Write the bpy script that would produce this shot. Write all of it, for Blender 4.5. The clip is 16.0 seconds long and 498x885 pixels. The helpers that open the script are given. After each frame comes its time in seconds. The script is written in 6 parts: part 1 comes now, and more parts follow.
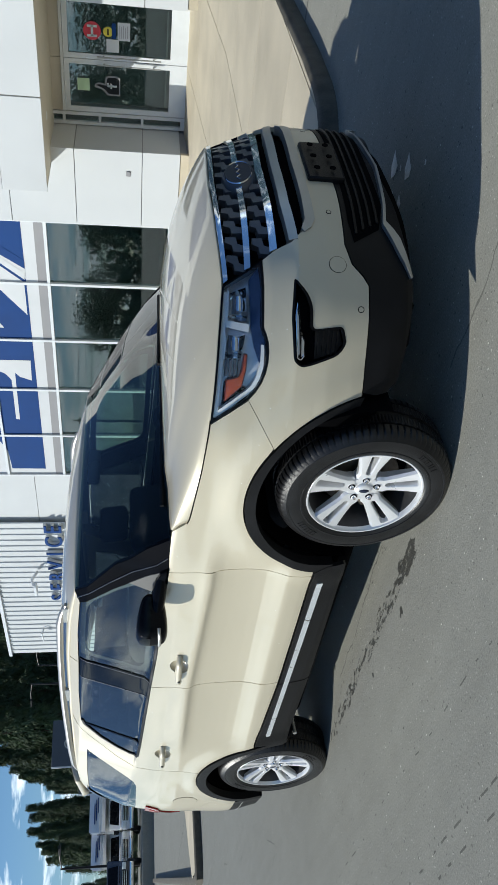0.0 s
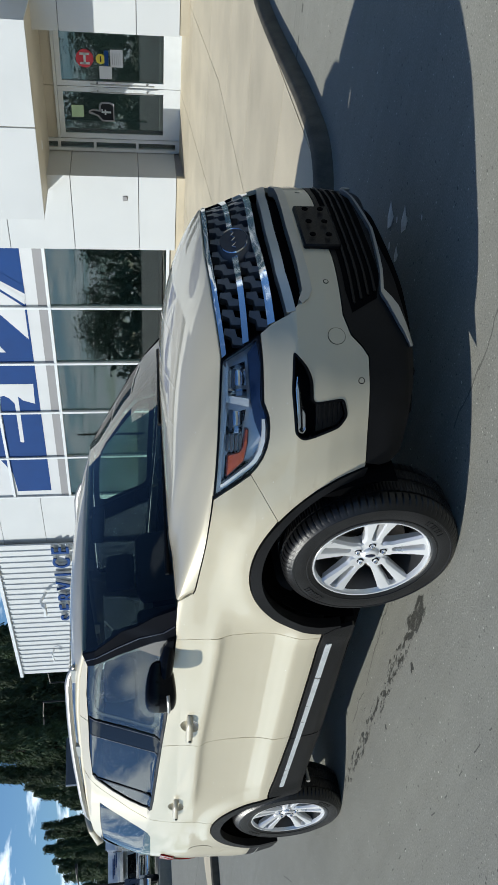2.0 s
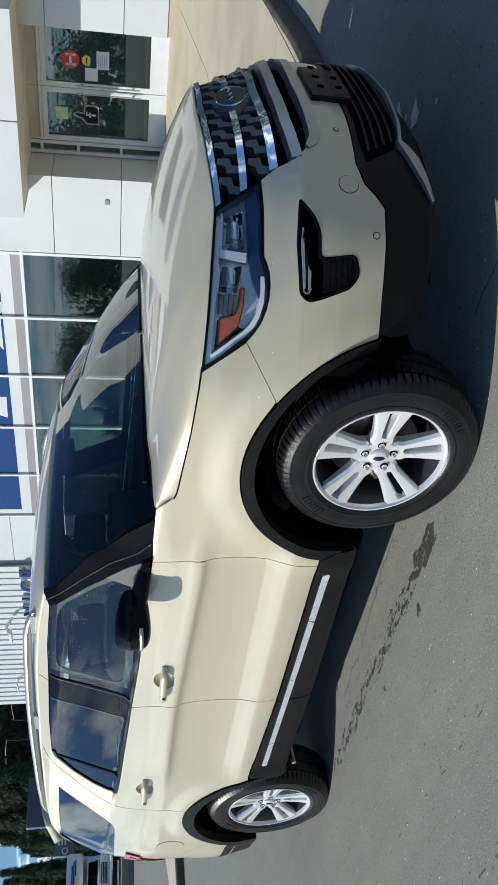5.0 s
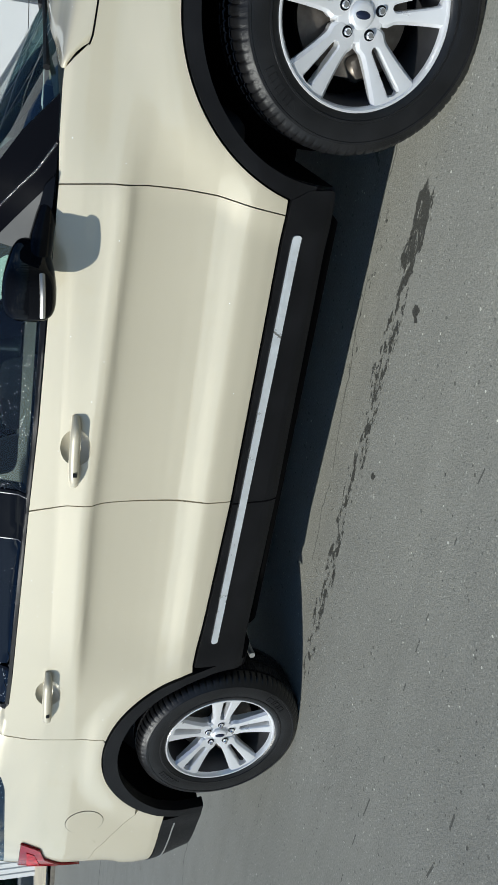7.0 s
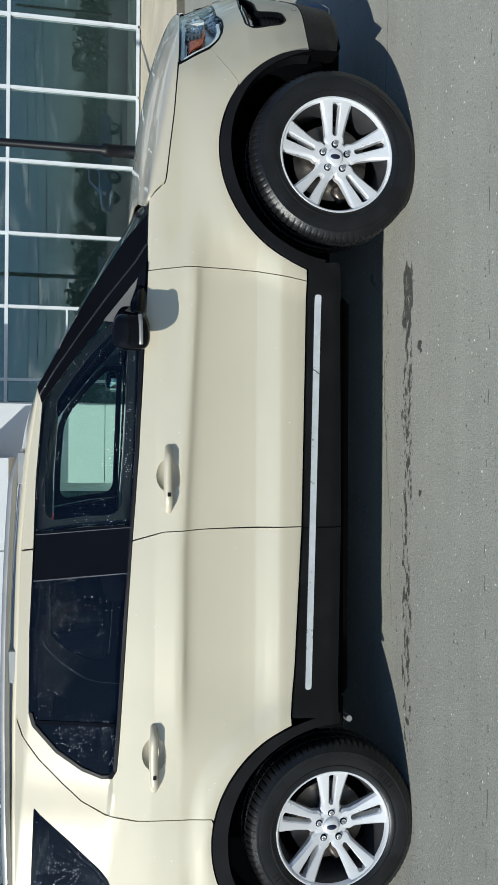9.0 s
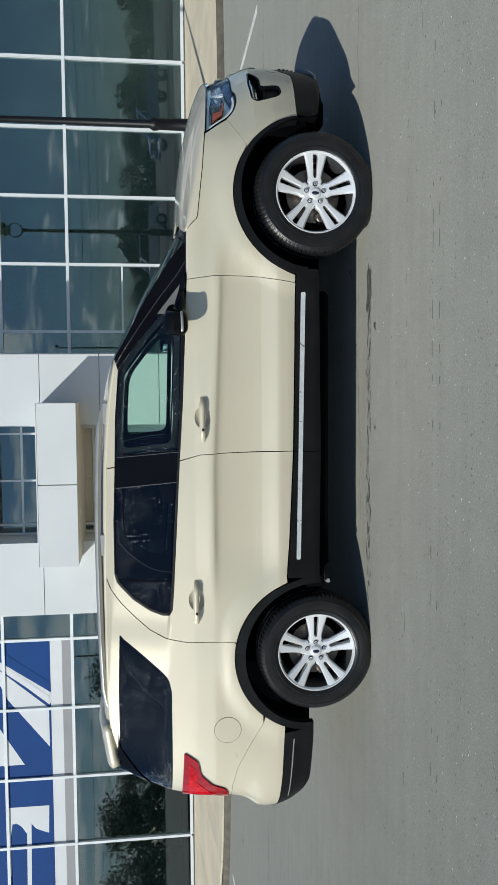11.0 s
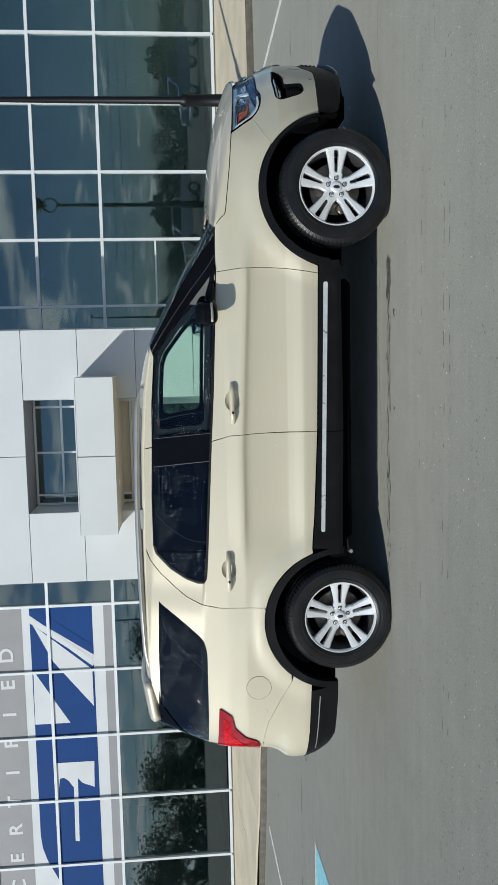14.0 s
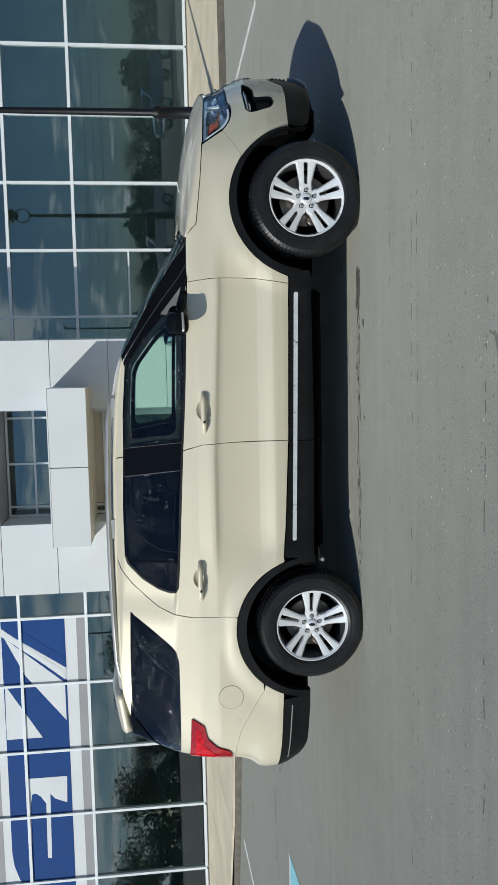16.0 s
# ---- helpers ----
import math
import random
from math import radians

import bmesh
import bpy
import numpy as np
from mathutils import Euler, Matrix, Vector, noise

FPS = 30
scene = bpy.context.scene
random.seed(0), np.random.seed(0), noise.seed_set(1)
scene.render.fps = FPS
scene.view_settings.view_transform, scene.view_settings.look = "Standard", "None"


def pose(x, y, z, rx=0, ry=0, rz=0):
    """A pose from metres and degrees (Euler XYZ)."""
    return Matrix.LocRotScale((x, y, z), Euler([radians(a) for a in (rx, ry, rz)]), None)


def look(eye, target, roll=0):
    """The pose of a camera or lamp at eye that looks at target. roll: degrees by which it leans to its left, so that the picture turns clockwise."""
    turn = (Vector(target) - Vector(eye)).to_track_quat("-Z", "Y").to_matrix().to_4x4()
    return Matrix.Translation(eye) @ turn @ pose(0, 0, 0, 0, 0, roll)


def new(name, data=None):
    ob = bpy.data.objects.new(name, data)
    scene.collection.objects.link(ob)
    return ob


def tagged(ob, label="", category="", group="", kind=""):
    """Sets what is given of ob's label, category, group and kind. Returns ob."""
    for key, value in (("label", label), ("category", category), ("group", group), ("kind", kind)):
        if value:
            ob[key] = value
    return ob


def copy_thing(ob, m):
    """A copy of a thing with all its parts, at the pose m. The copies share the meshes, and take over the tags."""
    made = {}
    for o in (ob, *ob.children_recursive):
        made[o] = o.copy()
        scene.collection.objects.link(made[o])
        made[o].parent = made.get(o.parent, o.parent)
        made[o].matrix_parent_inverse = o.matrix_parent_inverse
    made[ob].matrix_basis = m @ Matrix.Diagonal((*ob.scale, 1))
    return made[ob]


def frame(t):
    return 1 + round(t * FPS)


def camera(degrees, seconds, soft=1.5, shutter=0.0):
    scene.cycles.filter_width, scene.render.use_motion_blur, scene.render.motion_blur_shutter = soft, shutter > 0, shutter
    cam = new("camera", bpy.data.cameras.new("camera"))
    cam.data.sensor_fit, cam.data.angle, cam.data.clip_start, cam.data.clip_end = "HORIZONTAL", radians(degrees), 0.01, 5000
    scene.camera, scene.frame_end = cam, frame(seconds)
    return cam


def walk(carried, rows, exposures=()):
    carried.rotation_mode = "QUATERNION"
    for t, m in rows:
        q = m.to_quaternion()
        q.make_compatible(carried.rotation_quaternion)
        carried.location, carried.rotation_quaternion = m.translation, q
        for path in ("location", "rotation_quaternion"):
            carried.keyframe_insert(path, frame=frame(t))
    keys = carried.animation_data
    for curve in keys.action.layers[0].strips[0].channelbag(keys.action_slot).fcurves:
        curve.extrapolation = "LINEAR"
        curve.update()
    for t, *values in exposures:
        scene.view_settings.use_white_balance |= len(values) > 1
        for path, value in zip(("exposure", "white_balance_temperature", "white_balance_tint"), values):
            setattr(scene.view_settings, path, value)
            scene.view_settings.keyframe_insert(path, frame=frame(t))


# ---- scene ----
cam = camera(35.1, 16.0, 1.0)
EXPOSE = [(0, 0.06, 6500, 5), (5, 0.04, 6500, 5), (6.5, -0.09, 6450, 5), (7.5, -0.07, 6320, 4), (8, -0.02, 6320, 4), (8.5, 0.12, 6220, 5), (8.7, 0.10, 6280, 5), (11, -0.09, 6470, 5), (12.5, -0.13, 6470, 5), (16, -0.13, 6470, 5)]      # seconds, stops, kelvin, tint
PATH = [
    (0, (3.87, -3.03, 1.323), (2.453, -1.65, 1.028), -89.5),
    (0.5, (3.957, -2.93, 1.318), (2.531, -1.557, 1.025), -90.0),
    (1, (4.006, -2.872, 1.31), (2.576, -1.506, 1.013), -90.3),
    (1.5, (4.019, -2.843, 1.3), (2.595, -1.471, 1.004), -90.7),
    (2, (4.029, -2.831, 1.309), (2.623, -1.437, 1.026), -91.2),
    (2.5, (4.037, -2.84, 1.31), (2.656, -1.419, 1.043), -91.4),
    (3, (4.033, -2.849, 1.308), (2.669, -1.408, 1.05), -91.4),
    (3.2, (4.03, -2.86, 1.313), (2.673, -1.414, 1.052), -91.3),
    (5.3, (3.094, -2.946, 1.313), (1.785, -1.48, 0.942), -88.9),
    (5.5, (2.933, -2.963, 1.311), (1.642, -1.487, 0.917), -88.6),
    (6, (2.43, -3.05, 1.283), (1.223, -1.524, 0.819), -88.1),
    (6.5, (1.938, -3.13, 1.274), (0.846, -1.539, 0.748), -88.2),
    (7, (1.387, -3.257, 1.252), (0.442, -1.588, 0.684), -89.0),
    (7.5, (0.854, -3.35, 1.264), (0.129, -1.58, 0.678), -90.9),
    (7.8, (0.610, -3.381, 1.280), (0.061, -1.552, 0.687), -91.7),
    (8, (0.433, -3.426, 1.297), (0.117, -1.549, 0.682), -91.2),
    (8.2, (0.308, -3.486, 1.309), (0.230, -1.566, 0.689), -90.1),
    (8.5, (0.18, -3.673, 1.359), (0.283, -1.748, 0.827), -89.1),
    (8.7, (0.173, -3.874, 1.357), (0.263, -1.928, 0.903), -88.9),
    (10.8, (0.21, -5.628, 1.386), (0.084, -3.65, 1.116), -90.9),
    (11, (0.229, -5.767, 1.386), (0.096, -3.788, 1.136), -90.9),
    (11.5, (0.32, -5.961, 1.381), (0.157, -3.981, 1.151), -91.1),
    (12, (0.351, -6.034, 1.378), (0.162, -4.054, 1.174), -91.3),
    (12.5, (0.36, -6.078, 1.383), (0.151, -4.097, 1.207), -91.4),
    (13, (0.365, -6.069, 1.39), (0.147, -4.087, 1.231), -91.4),
    (13.5, (0.36, -6.094, 1.383), (0.142, -4.111, 1.233), -91.5),
    (14, (0.351, -6.121, 1.374), (0.134, -4.139, 1.215), -91.7),
    (14.5, (0.339, -6.134, 1.365), (0.128, -4.153, 1.19), -91.8),
    (15, (0.332, -6.146, 1.361), (0.127, -4.166, 1.167), -91.9),
    (15.5, (0.333, -6.151, 1.36), (0.137, -4.171, 1.15), -91.9),
    (16, (0.339, -6.144, 1.355), (0.149, -4.166, 1.131), -91.8),
]
walk(cam, [(t, look(eye, target, roll)) for t, eye, target, roll in PATH], EXPOSE)

# ---- world, sun, light ----
SUN_WAY = Vector((1.0, 1.13, -1.0)).normalized()
elev = math.asin(-SUN_WAY.z)
world = bpy.data.worlds.new("world")
scene.world = world
world.use_nodes = True
wn, wl = world.node_tree.nodes, world.node_tree.links
wn.clear()
sky = wn.new("ShaderNodeTexSky")
sky.sky_type, sky.sun_disc = "NISHITA", False
sky.sun_elevation = elev
sky.sun_rotation = math.atan2(-SUN_WAY.x, -SUN_WAY.y)
sky.air_density, sky.dust_density, sky.ozone_density = 1.0, 0.45, 3.0
co = wn.new("ShaderNodeTexCoord")
sep = wn.new("ShaderNodeSeparateXYZ")
wl.new(co.outputs["Generated"], sep.inputs[0])
# clouds: noise on a flat layer overhead
dv = wn.new("ShaderNodeVectorMath"); dv.operation = "DIVIDE"
zz = wn.new("ShaderNodeMath"); zz.operation = "MAXIMUM"; zz.inputs[1].default_value = 0.02
za = wn.new("ShaderNodeMath"); za.operation = "ADD"; za.inputs[1].default_value = 0.12
cz = wn.new("ShaderNodeCombineXYZ")
wl.new(sep.outputs["Z"], zz.inputs[0]); wl.new(zz.outputs[0], za.inputs[0])
for k in range(3):
    wl.new(za.outputs[0], cz.inputs[k])
wl.new(co.outputs["Generated"], dv.inputs[0]); wl.new(cz.outputs[0], dv.inputs[1])
cn = wn.new("ShaderNodeTexNoise")
cn.inputs["Scale"].default_value, cn.inputs["Detail"].default_value, cn.inputs["Roughness"].default_value = 2.6, 9.0, 0.56
cn.inputs["Distortion"].default_value = 0.25
sh = wn.new("ShaderNodeVectorMath"); sh.operation = "ADD"; sh.inputs[1].default_value = (3.7, 1.3, 0.4)
wl.new(dv.outputs[0], sh.inputs[0]); wl.new(sh.outputs[0], cn.inputs["Vector"])
cr = wn.new("ShaderNodeValToRGB")
cr.color_ramp.elements[0].position, cr.color_ramp.elements[1].position = 0.525, 0.64
# more cloud low over the road behind the tail, clearer over the wood and across the road
cq = wn.new("ShaderNodeMath"); cq.operation = "MULTIPLY_ADD"; cq.inputs[1].default_value, cq.inputs[2].default_value = 0.13, -0.05
wl.new(sep.outputs["Y"], cq.inputs[0])
cx = wn.new("ShaderNodeMath"); cx.operation = "MULTIPLY_ADD"
wl.new(cq.outputs[0], cx.inputs[1])
cb_ = wn.new("ShaderNodeMath"); cb_.operation = "ADD"; cb_.inputs[1].default_value = 0.0
wl.new(sep.outputs["X"], cx.inputs[0]); wl.new(cn.outputs["Fac"], cx.inputs[2]); wl.new(cx.outputs[0], cb_.inputs[0])
# fair-weather cloud low over the horizon, a clear zenith
cv = wn.new("ShaderNodeMapRange"); cv.interpolation_type = "SMOOTHSTEP"
cv.inputs[1].default_value, cv.inputs[2].default_value, cv.inputs[3].default_value, cv.inputs[4].default_value = 0.30, 0.60, 0.0, -0.13
wl.new(sep.outputs["Z"], cv.inputs[0]); wl.new(cv.outputs[0], cb_.inputs[1])
wl.new(cb_.outputs[0], cr.inputs[0])
mixc = wn.new("ShaderNodeMix"); mixc.data_type = "RGBA"
mixc.inputs[7].default_value = (15.2, 17.2, 19.2, 1)
deep = wn.new("ShaderNodeVectorMath"); deep.operation = "MULTIPLY"; deep.inputs[1].default_value = (0.80, 1.06, 1.38)
wl.new(sky.outputs[0], deep.inputs[0])
wl.new(cr.outputs["Color"], mixc.inputs[0]); wl.new(deep.outputs[0], mixc.inputs[6])
bg = wn.new("ShaderNodeBackground"); bg.inputs["Strength"].default_value = 0.071
wo = wn.new("ShaderNodeOutputWorld")
wl.new(mixc.outputs[2], bg.inputs["Color"]); wl.new(bg.outputs[0], wo.inputs[0])

sun = bpy.data.lights.new("sun", "SUN")
sun.energy, sun.angle, sun.color = 4.75, radians(0.53), (1.0, 0.965, 0.91)
sun_ob = new("sun", sun)
sun_ob.rotation_euler = SUN_WAY.to_track_quat("-Z", "Y").to_euler()


# ---- materials ----
def mat(name, col, rough=0.5, metal=0.0, var=0.10, scale=6.0, bump=0.0, bscale=60.0, coat=0.0, spec=0.5, rvar=0.08, fine=0.0, random_=0.0):
    """A principled material with colour and gloss varied at two scales, and a fine relief."""
    m = bpy.data.materials.new(name)
    m.use_nodes = True
    nt = m.node_tree
    n, l = nt.nodes, nt.links
    b = n["Principled BSDF"]
    b.inputs["Metallic"].default_value = metal
    b.inputs["Coat Weight"].default_value = coat
    b.inputs["Coat Roughness"].default_value = 0.03
    b.inputs["Specular IOR Level"].default_value = spec
    tc = n.new("ShaderNodeTexCoord")
    big = n.new("ShaderNodeTexNoise")
    big.inputs["Scale"].default_value, big.inputs["Detail"].default_value = scale, 5
    l.new(tc.outputs["Object"], big.inputs["Vector"])
    small = n.new("ShaderNodeTexNoise")
    small.inputs["Scale"].default_value, small.inputs["Detail"].default_value = bscale, 3
    l.new(tc.outputs["Object"], small.inputs["Vector"])
    add = n.new("ShaderNodeMath"); add.operation = "MULTIPLY_ADD"
    l.new(small.outputs["Fac"], add.inputs[0]); add.inputs[1].default_value = fine
    l.new(big.outputs["Fac"], add.inputs[2])
    mp = n.new("ShaderNodeMapRange")
    mp.inputs[1].default_value, mp.inputs[2].default_value = 0.3 + fine * 0.5, 0.7 + fine * 0.5
    mp.inputs[3].default_value, mp.inputs[4].default_value = 1 - var, 1 + var
    l.new(add.outputs[0], mp.inputs[0])
    val = mp.outputs[0]
    if random_:
        oi = n.new("ShaderNodeObjectInfo")
        r = n.new("ShaderNodeMapRange"); r.inputs[3].default_value, r.inputs[4].default_value = 1 - random_, 1 + random_
        l.new(oi.outputs["Random"], r.inputs[0])
        mu = n.new("ShaderNodeMath"); mu.operation = "MULTIPLY"
        l.new(val, mu.inputs[0]); l.new(r.outputs[0], mu.inputs[1]); val = mu.outputs[0]
    sc = n.new("ShaderNodeVectorMath"); sc.operation = "SCALE"
    sc.inputs[0].default_value = col
    l.new(val, sc.inputs["Scale"])
    l.new(sc.outputs[0], b.inputs["Base Color"])
    rr = n.new("ShaderNodeMapRange")
    rr.inputs[3].default_value, rr.inputs[4].default_value = max(0.0, rough - rvar), min(1.0, rough + rvar)
    l.new(big.outputs["Fac"], rr.inputs[0]); l.new(rr.outputs[0], b.inputs["Roughness"])
    if bump:
        bp = n.new("ShaderNodeBump")
        bp.inputs["Strength"].default_value, bp.inputs["Distance"].default_value = bump, 0.01
        l.new(small.outputs["Fac"], bp.inputs["Height"]); l.new(bp.outputs[0], b.inputs["Normal"])
    return m


def glass(name, tint, ior=1.5, rough=0.0, drops=False, edge=5.0):
    """Clear or tinted pane: see-through by its tint, mirror-like by Fresnel."""
    m = bpy.data.materials.new(name)
    m.use_nodes = True
    n, l = m.node_tree.nodes, m.node_tree.links
    n.clear()
    out = n.new("ShaderNodeOutputMaterial")
    t = n.new("ShaderNodeBsdfTransparent"); t.inputs[0].default_value = (*tint, 1)
    g = n.new("ShaderNodeBsdfGlossy"); g.inputs["Roughness"].default_value = rough
    lw = n.new("ShaderNodeLayerWeight"); lw.inputs["Blend"].default_value = 0.5
    pw = n.new("ShaderNodeMath"); pw.operation = "POWER"; pw.inputs[1].default_value = edge
    l.new(lw.outputs["Facing"], pw.inputs[0])
    f = n.new("ShaderNodeMath"); f.operation = "MULTIPLY_ADD"
    f0 = ((ior - 1) / (ior + 1)) ** 2
    f.inputs[1].default_value, f.inputs[2].default_value = 1 - f0, f0
    l.new(pw.outputs[0], f.inputs[0])
    mx = n.new("ShaderNodeMixShader")
    l.new(f.outputs[0], mx.inputs[0]); l.new(t.outputs[0], mx.inputs[1]); l.new(g.outputs[0], mx.inputs[2])
    last = mx
    if drops:
        tc = n.new("ShaderNodeTexCoord")
        v = n.new("ShaderNodeTexVoronoi"); v.inputs["Scale"].default_value = 135
        l.new(tc.outputs["Object"], v.inputs["Vector"])
        big = n.new("ShaderNodeTexNoise"); big.inputs["Scale"].default_value, big.inputs["Detail"].default_value = 5.0, 4
        l.new(tc.outputs["Object"], big.inputs["Vector"])
        m1 = n.new("ShaderNodeMath"); m1.operation = "LESS_THAN"; m1.inputs[1].default_value = 0.21
        l.new(v.outputs["Distance"], m1.inputs[0])
        s3 = n.new("ShaderNodeSeparateColor"); l.new(v.outputs["Color"], s3.inputs[0])
        m2 = n.new("ShaderNodeMath"); m2.operation = "GREATER_THAN"; m2.inputs[1].default_value = 0.70
        ad = n.new("ShaderNodeMath"); ad.operation = "MULTIPLY_ADD"; ad.inputs[1].default_value = 2.2
        l.new(big.outputs["Fac"], ad.inputs[0]); l.new(s3.outputs[0], ad.inputs[2])
        sb = n.new("ShaderNodeMath"); sb.operation = "SUBTRACT"; sb.inputs[1].default_value = 1.27
        l.new(ad.outputs[0], sb.inputs[0]); l.new(sb.outputs[0], m2.inputs[0])
        m3 = n.new("ShaderNodeMath"); m3.operation = "MULTIPLY"
        l.new(m1.outputs[0], m3.inputs[0]); l.new(m2.outputs[0], m3.inputs[1])
        d = n.new("ShaderNodeBsdfPrincipled")
        d.inputs["Base Color"].default_value = (0.75, 0.8, 0.82, 1); d.inputs["Roughness"].default_value = 0.15
        mx2 = n.new("ShaderNodeMixShader")
        l.new(m3.outputs[0], mx2.inputs[0]); l.new(mx.outputs[0], mx2.inputs[1]); l.new(d.outputs[0], mx2.inputs[2])
        last = mx2
    l.new(last.outputs[0], out.inputs[0])
    return m


PAINT = mat("cream_paint", (0.545, 0.497, 0.378), 0.46, 0.17, 0.02, 2.0, 0, 300, coat=0.9, rvar=0.03)
# dried water spots on the paint
pn, pl = PAINT.node_tree.nodes, PAINT.node_tree.links
pb = pn["Principled BSDF"]
pcol = pb.inputs["Base Color"].links[0].from_socket
ptc = pn.new("ShaderNodeTexCoord")
pv = pn.new("ShaderNodeTexVoronoi"); pv.inputs["Scale"].default_value = 42
pl.new(ptc.outputs["Object"], pv.inputs["Vector"])
pd = pn.new("ShaderNodeMath"); pd.operation = "LESS_THAN"; pd.inputs[1].default_value = 0.085
pl.new(pv.outputs["Distance"], pd.inputs[0])
ps = pn.new("ShaderNodeSeparateColor"); pl.new(pv.outputs["Color"], ps.inputs[0])
pg = pn.new("ShaderNodeMath"); pg.operation = "GREATER_THAN"; pg.inputs[1].default_value = 0.955
pl.new(ps.outputs[0], pg.inputs[0])
pm = pn.new("ShaderNodeMath"); pm.operation = "MULTIPLY"
pl.new(pd.outputs[0], pm.inputs[0]); pl.new(pg.outputs[0], pm.inputs[1])
px_ = pn.new("ShaderNodeMix"); px_.data_type = "RGBA"; px_.inputs[7].default_value = (0.80, 0.81, 0.80, 1)
pl.new(pm.outputs[0], px_.inputs[0]); pl.new(pcol, px_.inputs[6]); pl.new(px_.outputs[2], pb.inputs["Base Color"])
CLAD = mat("black_plastic", (0.0062, 0.0064, 0.0074), 0.42, 0, 0.25, 9, 0.10, 500, spec=.20)
GLOSSBLACK = mat("gloss_black", (0.004, 0.0045, 0.006), 0.035, 0, 0.1, 5, rvar=0.015, spec=.12)
PILLAR = mat("pillar_black", (0.004, 0.0045, 0.0065), 0.30, 0, 0.1, 5, rvar=0.02, spec=.008)
# almost no albedo: deep shade of recesses and undersides put into the colour
DARK = mat("shade_black", (0.002, 0.002, 0.0025), 0.95, 0, 0.1, 5, spec=.05)
GRILLE = mat("dark_grey_plastic", (0.095, 0.098, 0.108), 0.34, 0.3, 0.15, 12, 0.1, 300)
SATIN = mat("satin_silver", (0.42, 0.42, 0.40), 0.38, 0.6, 0.06, 7)
CHROME = mat("chrome", (0.80, 0.81, 0.83), 0.07, 1.0, 0.03, 6, rvar=0.03)
# the wheel's alloy again, darkened to hold the shade inside the barrel
BARREL_ALLOY = mat("shaded_alloy", (0.055, 0.055, 0.058), 0.5, 0.5, 0.2, 14)
STRIP = mat("bright_strip", (0.76, 0.80, 0.83), 0.30, 0.50, 0.08, 25)
ALLOY = mat("alloy", (0.76, 0.77, 0.785), 0.30, 0.40, 0.04, 8, coat=.4)
RUBBER = mat("tyre_rubber", (0.0085, 0.0087, 0.0096), 0.33, 0, 0.3, 14, 0.12, 350, spec=.40)
STEEL = mat("brake_steel", (0.16, 0.14, 0.12), 0.45, 0.9, 0.25, 30)
GLASS_FRONT = glass("door_glass", (0.70, 0.87, 0.79), 1.56, drops=True, edge=3.4)
GLASS_SCREEN = glass("screen_glass", (0.46, 0.60, 0.57), 1.5, edge=5.0)
GLASS_TINT = glass("privacy_glass", (0.055, 0.065, 0.075), 1.56, drops=True, edge=3.4)
LENS = glass("lamp_lens", (0.90, 0.93, 0.96), 1.5)
RED = mat("red_lens", (0.27, 0.003, 0.008), 0.14, 0, 0.25, 20, coat=0.35, spec=.25)
AMBER = mat("amber_lens", (0.36, 0.060, 0.006), 0.18, 0, 0.35, 60, 0.2, 150, coat=0.6)
AMBER_RIM = mat("dark_amber", (0.075, 0.010, 0.004), 0.25, 0, 0.2, 25)
NAVY = mat("navy_lamp_inner", (0.02, 0.04, 0.10), 0.2, 0.3, 0.2, 15)
BOWL = mat("lamp_bowl", (0.68, 0.68, 0.68), 0.30, 0.55, 0.15, 18)
WHITE_LENS = mat("light_guide", (0.78, 0.79, 0.76), 0.2, 0.2, 0.05, 20, coat=0.5)
SAIL = mat("grey_satin", (0.105, 0.105, 0.103), 0.55, 0.0, 0.06, 9, spec=.2)
BEAD = mat("moulded_rubber", (0.02, 0.02, 0.024), 0.16, 0, 0.2, 30, 0.2, 200)
BADGE = mat("badge_blue", (0.007, 0.012, 0.034), 0.35, 0.0, 0.1, 10)
SEAT = mat("seat_cloth", (0.016, 0.016, 0.018), 0.85, 0, 0.2, 20, 0.05, 150)
ASPHALT = None


# ---- mesh helpers ----
def part(name, bm, material, parent=None, label="", smooth=True):
    """Links a bmesh as one mesh object, under a thing or a part."""
    me = bpy.data.meshes.new(name)
    bm.to_mesh(me)
    bm.free()
    for m in material if isinstance(material, (list, tuple)) else [material]:
        me.materials.append(m)
    for p in me.polygons:
        p.use_smooth = smooth
    if smooth:
        me.set_sharp_from_angle(angle=radians(38))
    ob = new(name, me)
    if parent is not None:
        ob.parent = parent
    if label:
        ob["label"] = label
    return ob


def thing(name, label, category, place=(0, 0, 0), group="", kind=""):
    e = new(name)
    e.location = place
    return tagged(e, label, category, group, kind)


def shared(name, me, parent, m=None):
    ob = new(name, me)
    ob.parent = parent
    if m is not None:
        ob.matrix_local = m
    return ob


def add_box(bm, x0, y0, z0, x1, y1, z1, bevel=0.0, m=None, seg=1):
    """A box, with bevelled edges, added to bm."""
    mat4 = Matrix.Translation(((x0 + x1) / 2, (y0 + y1) / 2, (z0 + z1) / 2)) @ Matrix.Diagonal((abs(x1 - x0), abs(y1 - y0), abs(z1 - z0), 1))
    r = bmesh.ops.create_cube(bm, size=1, matrix=(m or Matrix()) @ mat4)
    if bevel:
        edges = list({e for v in r["verts"] for e in v.link_edges})
        bmesh.ops.bevel(bm, geom=edges, offset=bevel, segments=seg, affect="EDGES", profile=0.6)
    return bm


def box(x0, y0, z0, x1, y1, z1, bevel=0.0, m=None, seg=1):
    return add_box(bmesh.new(), x0, y0, z0, x1, y1, z1, bevel, m, seg)


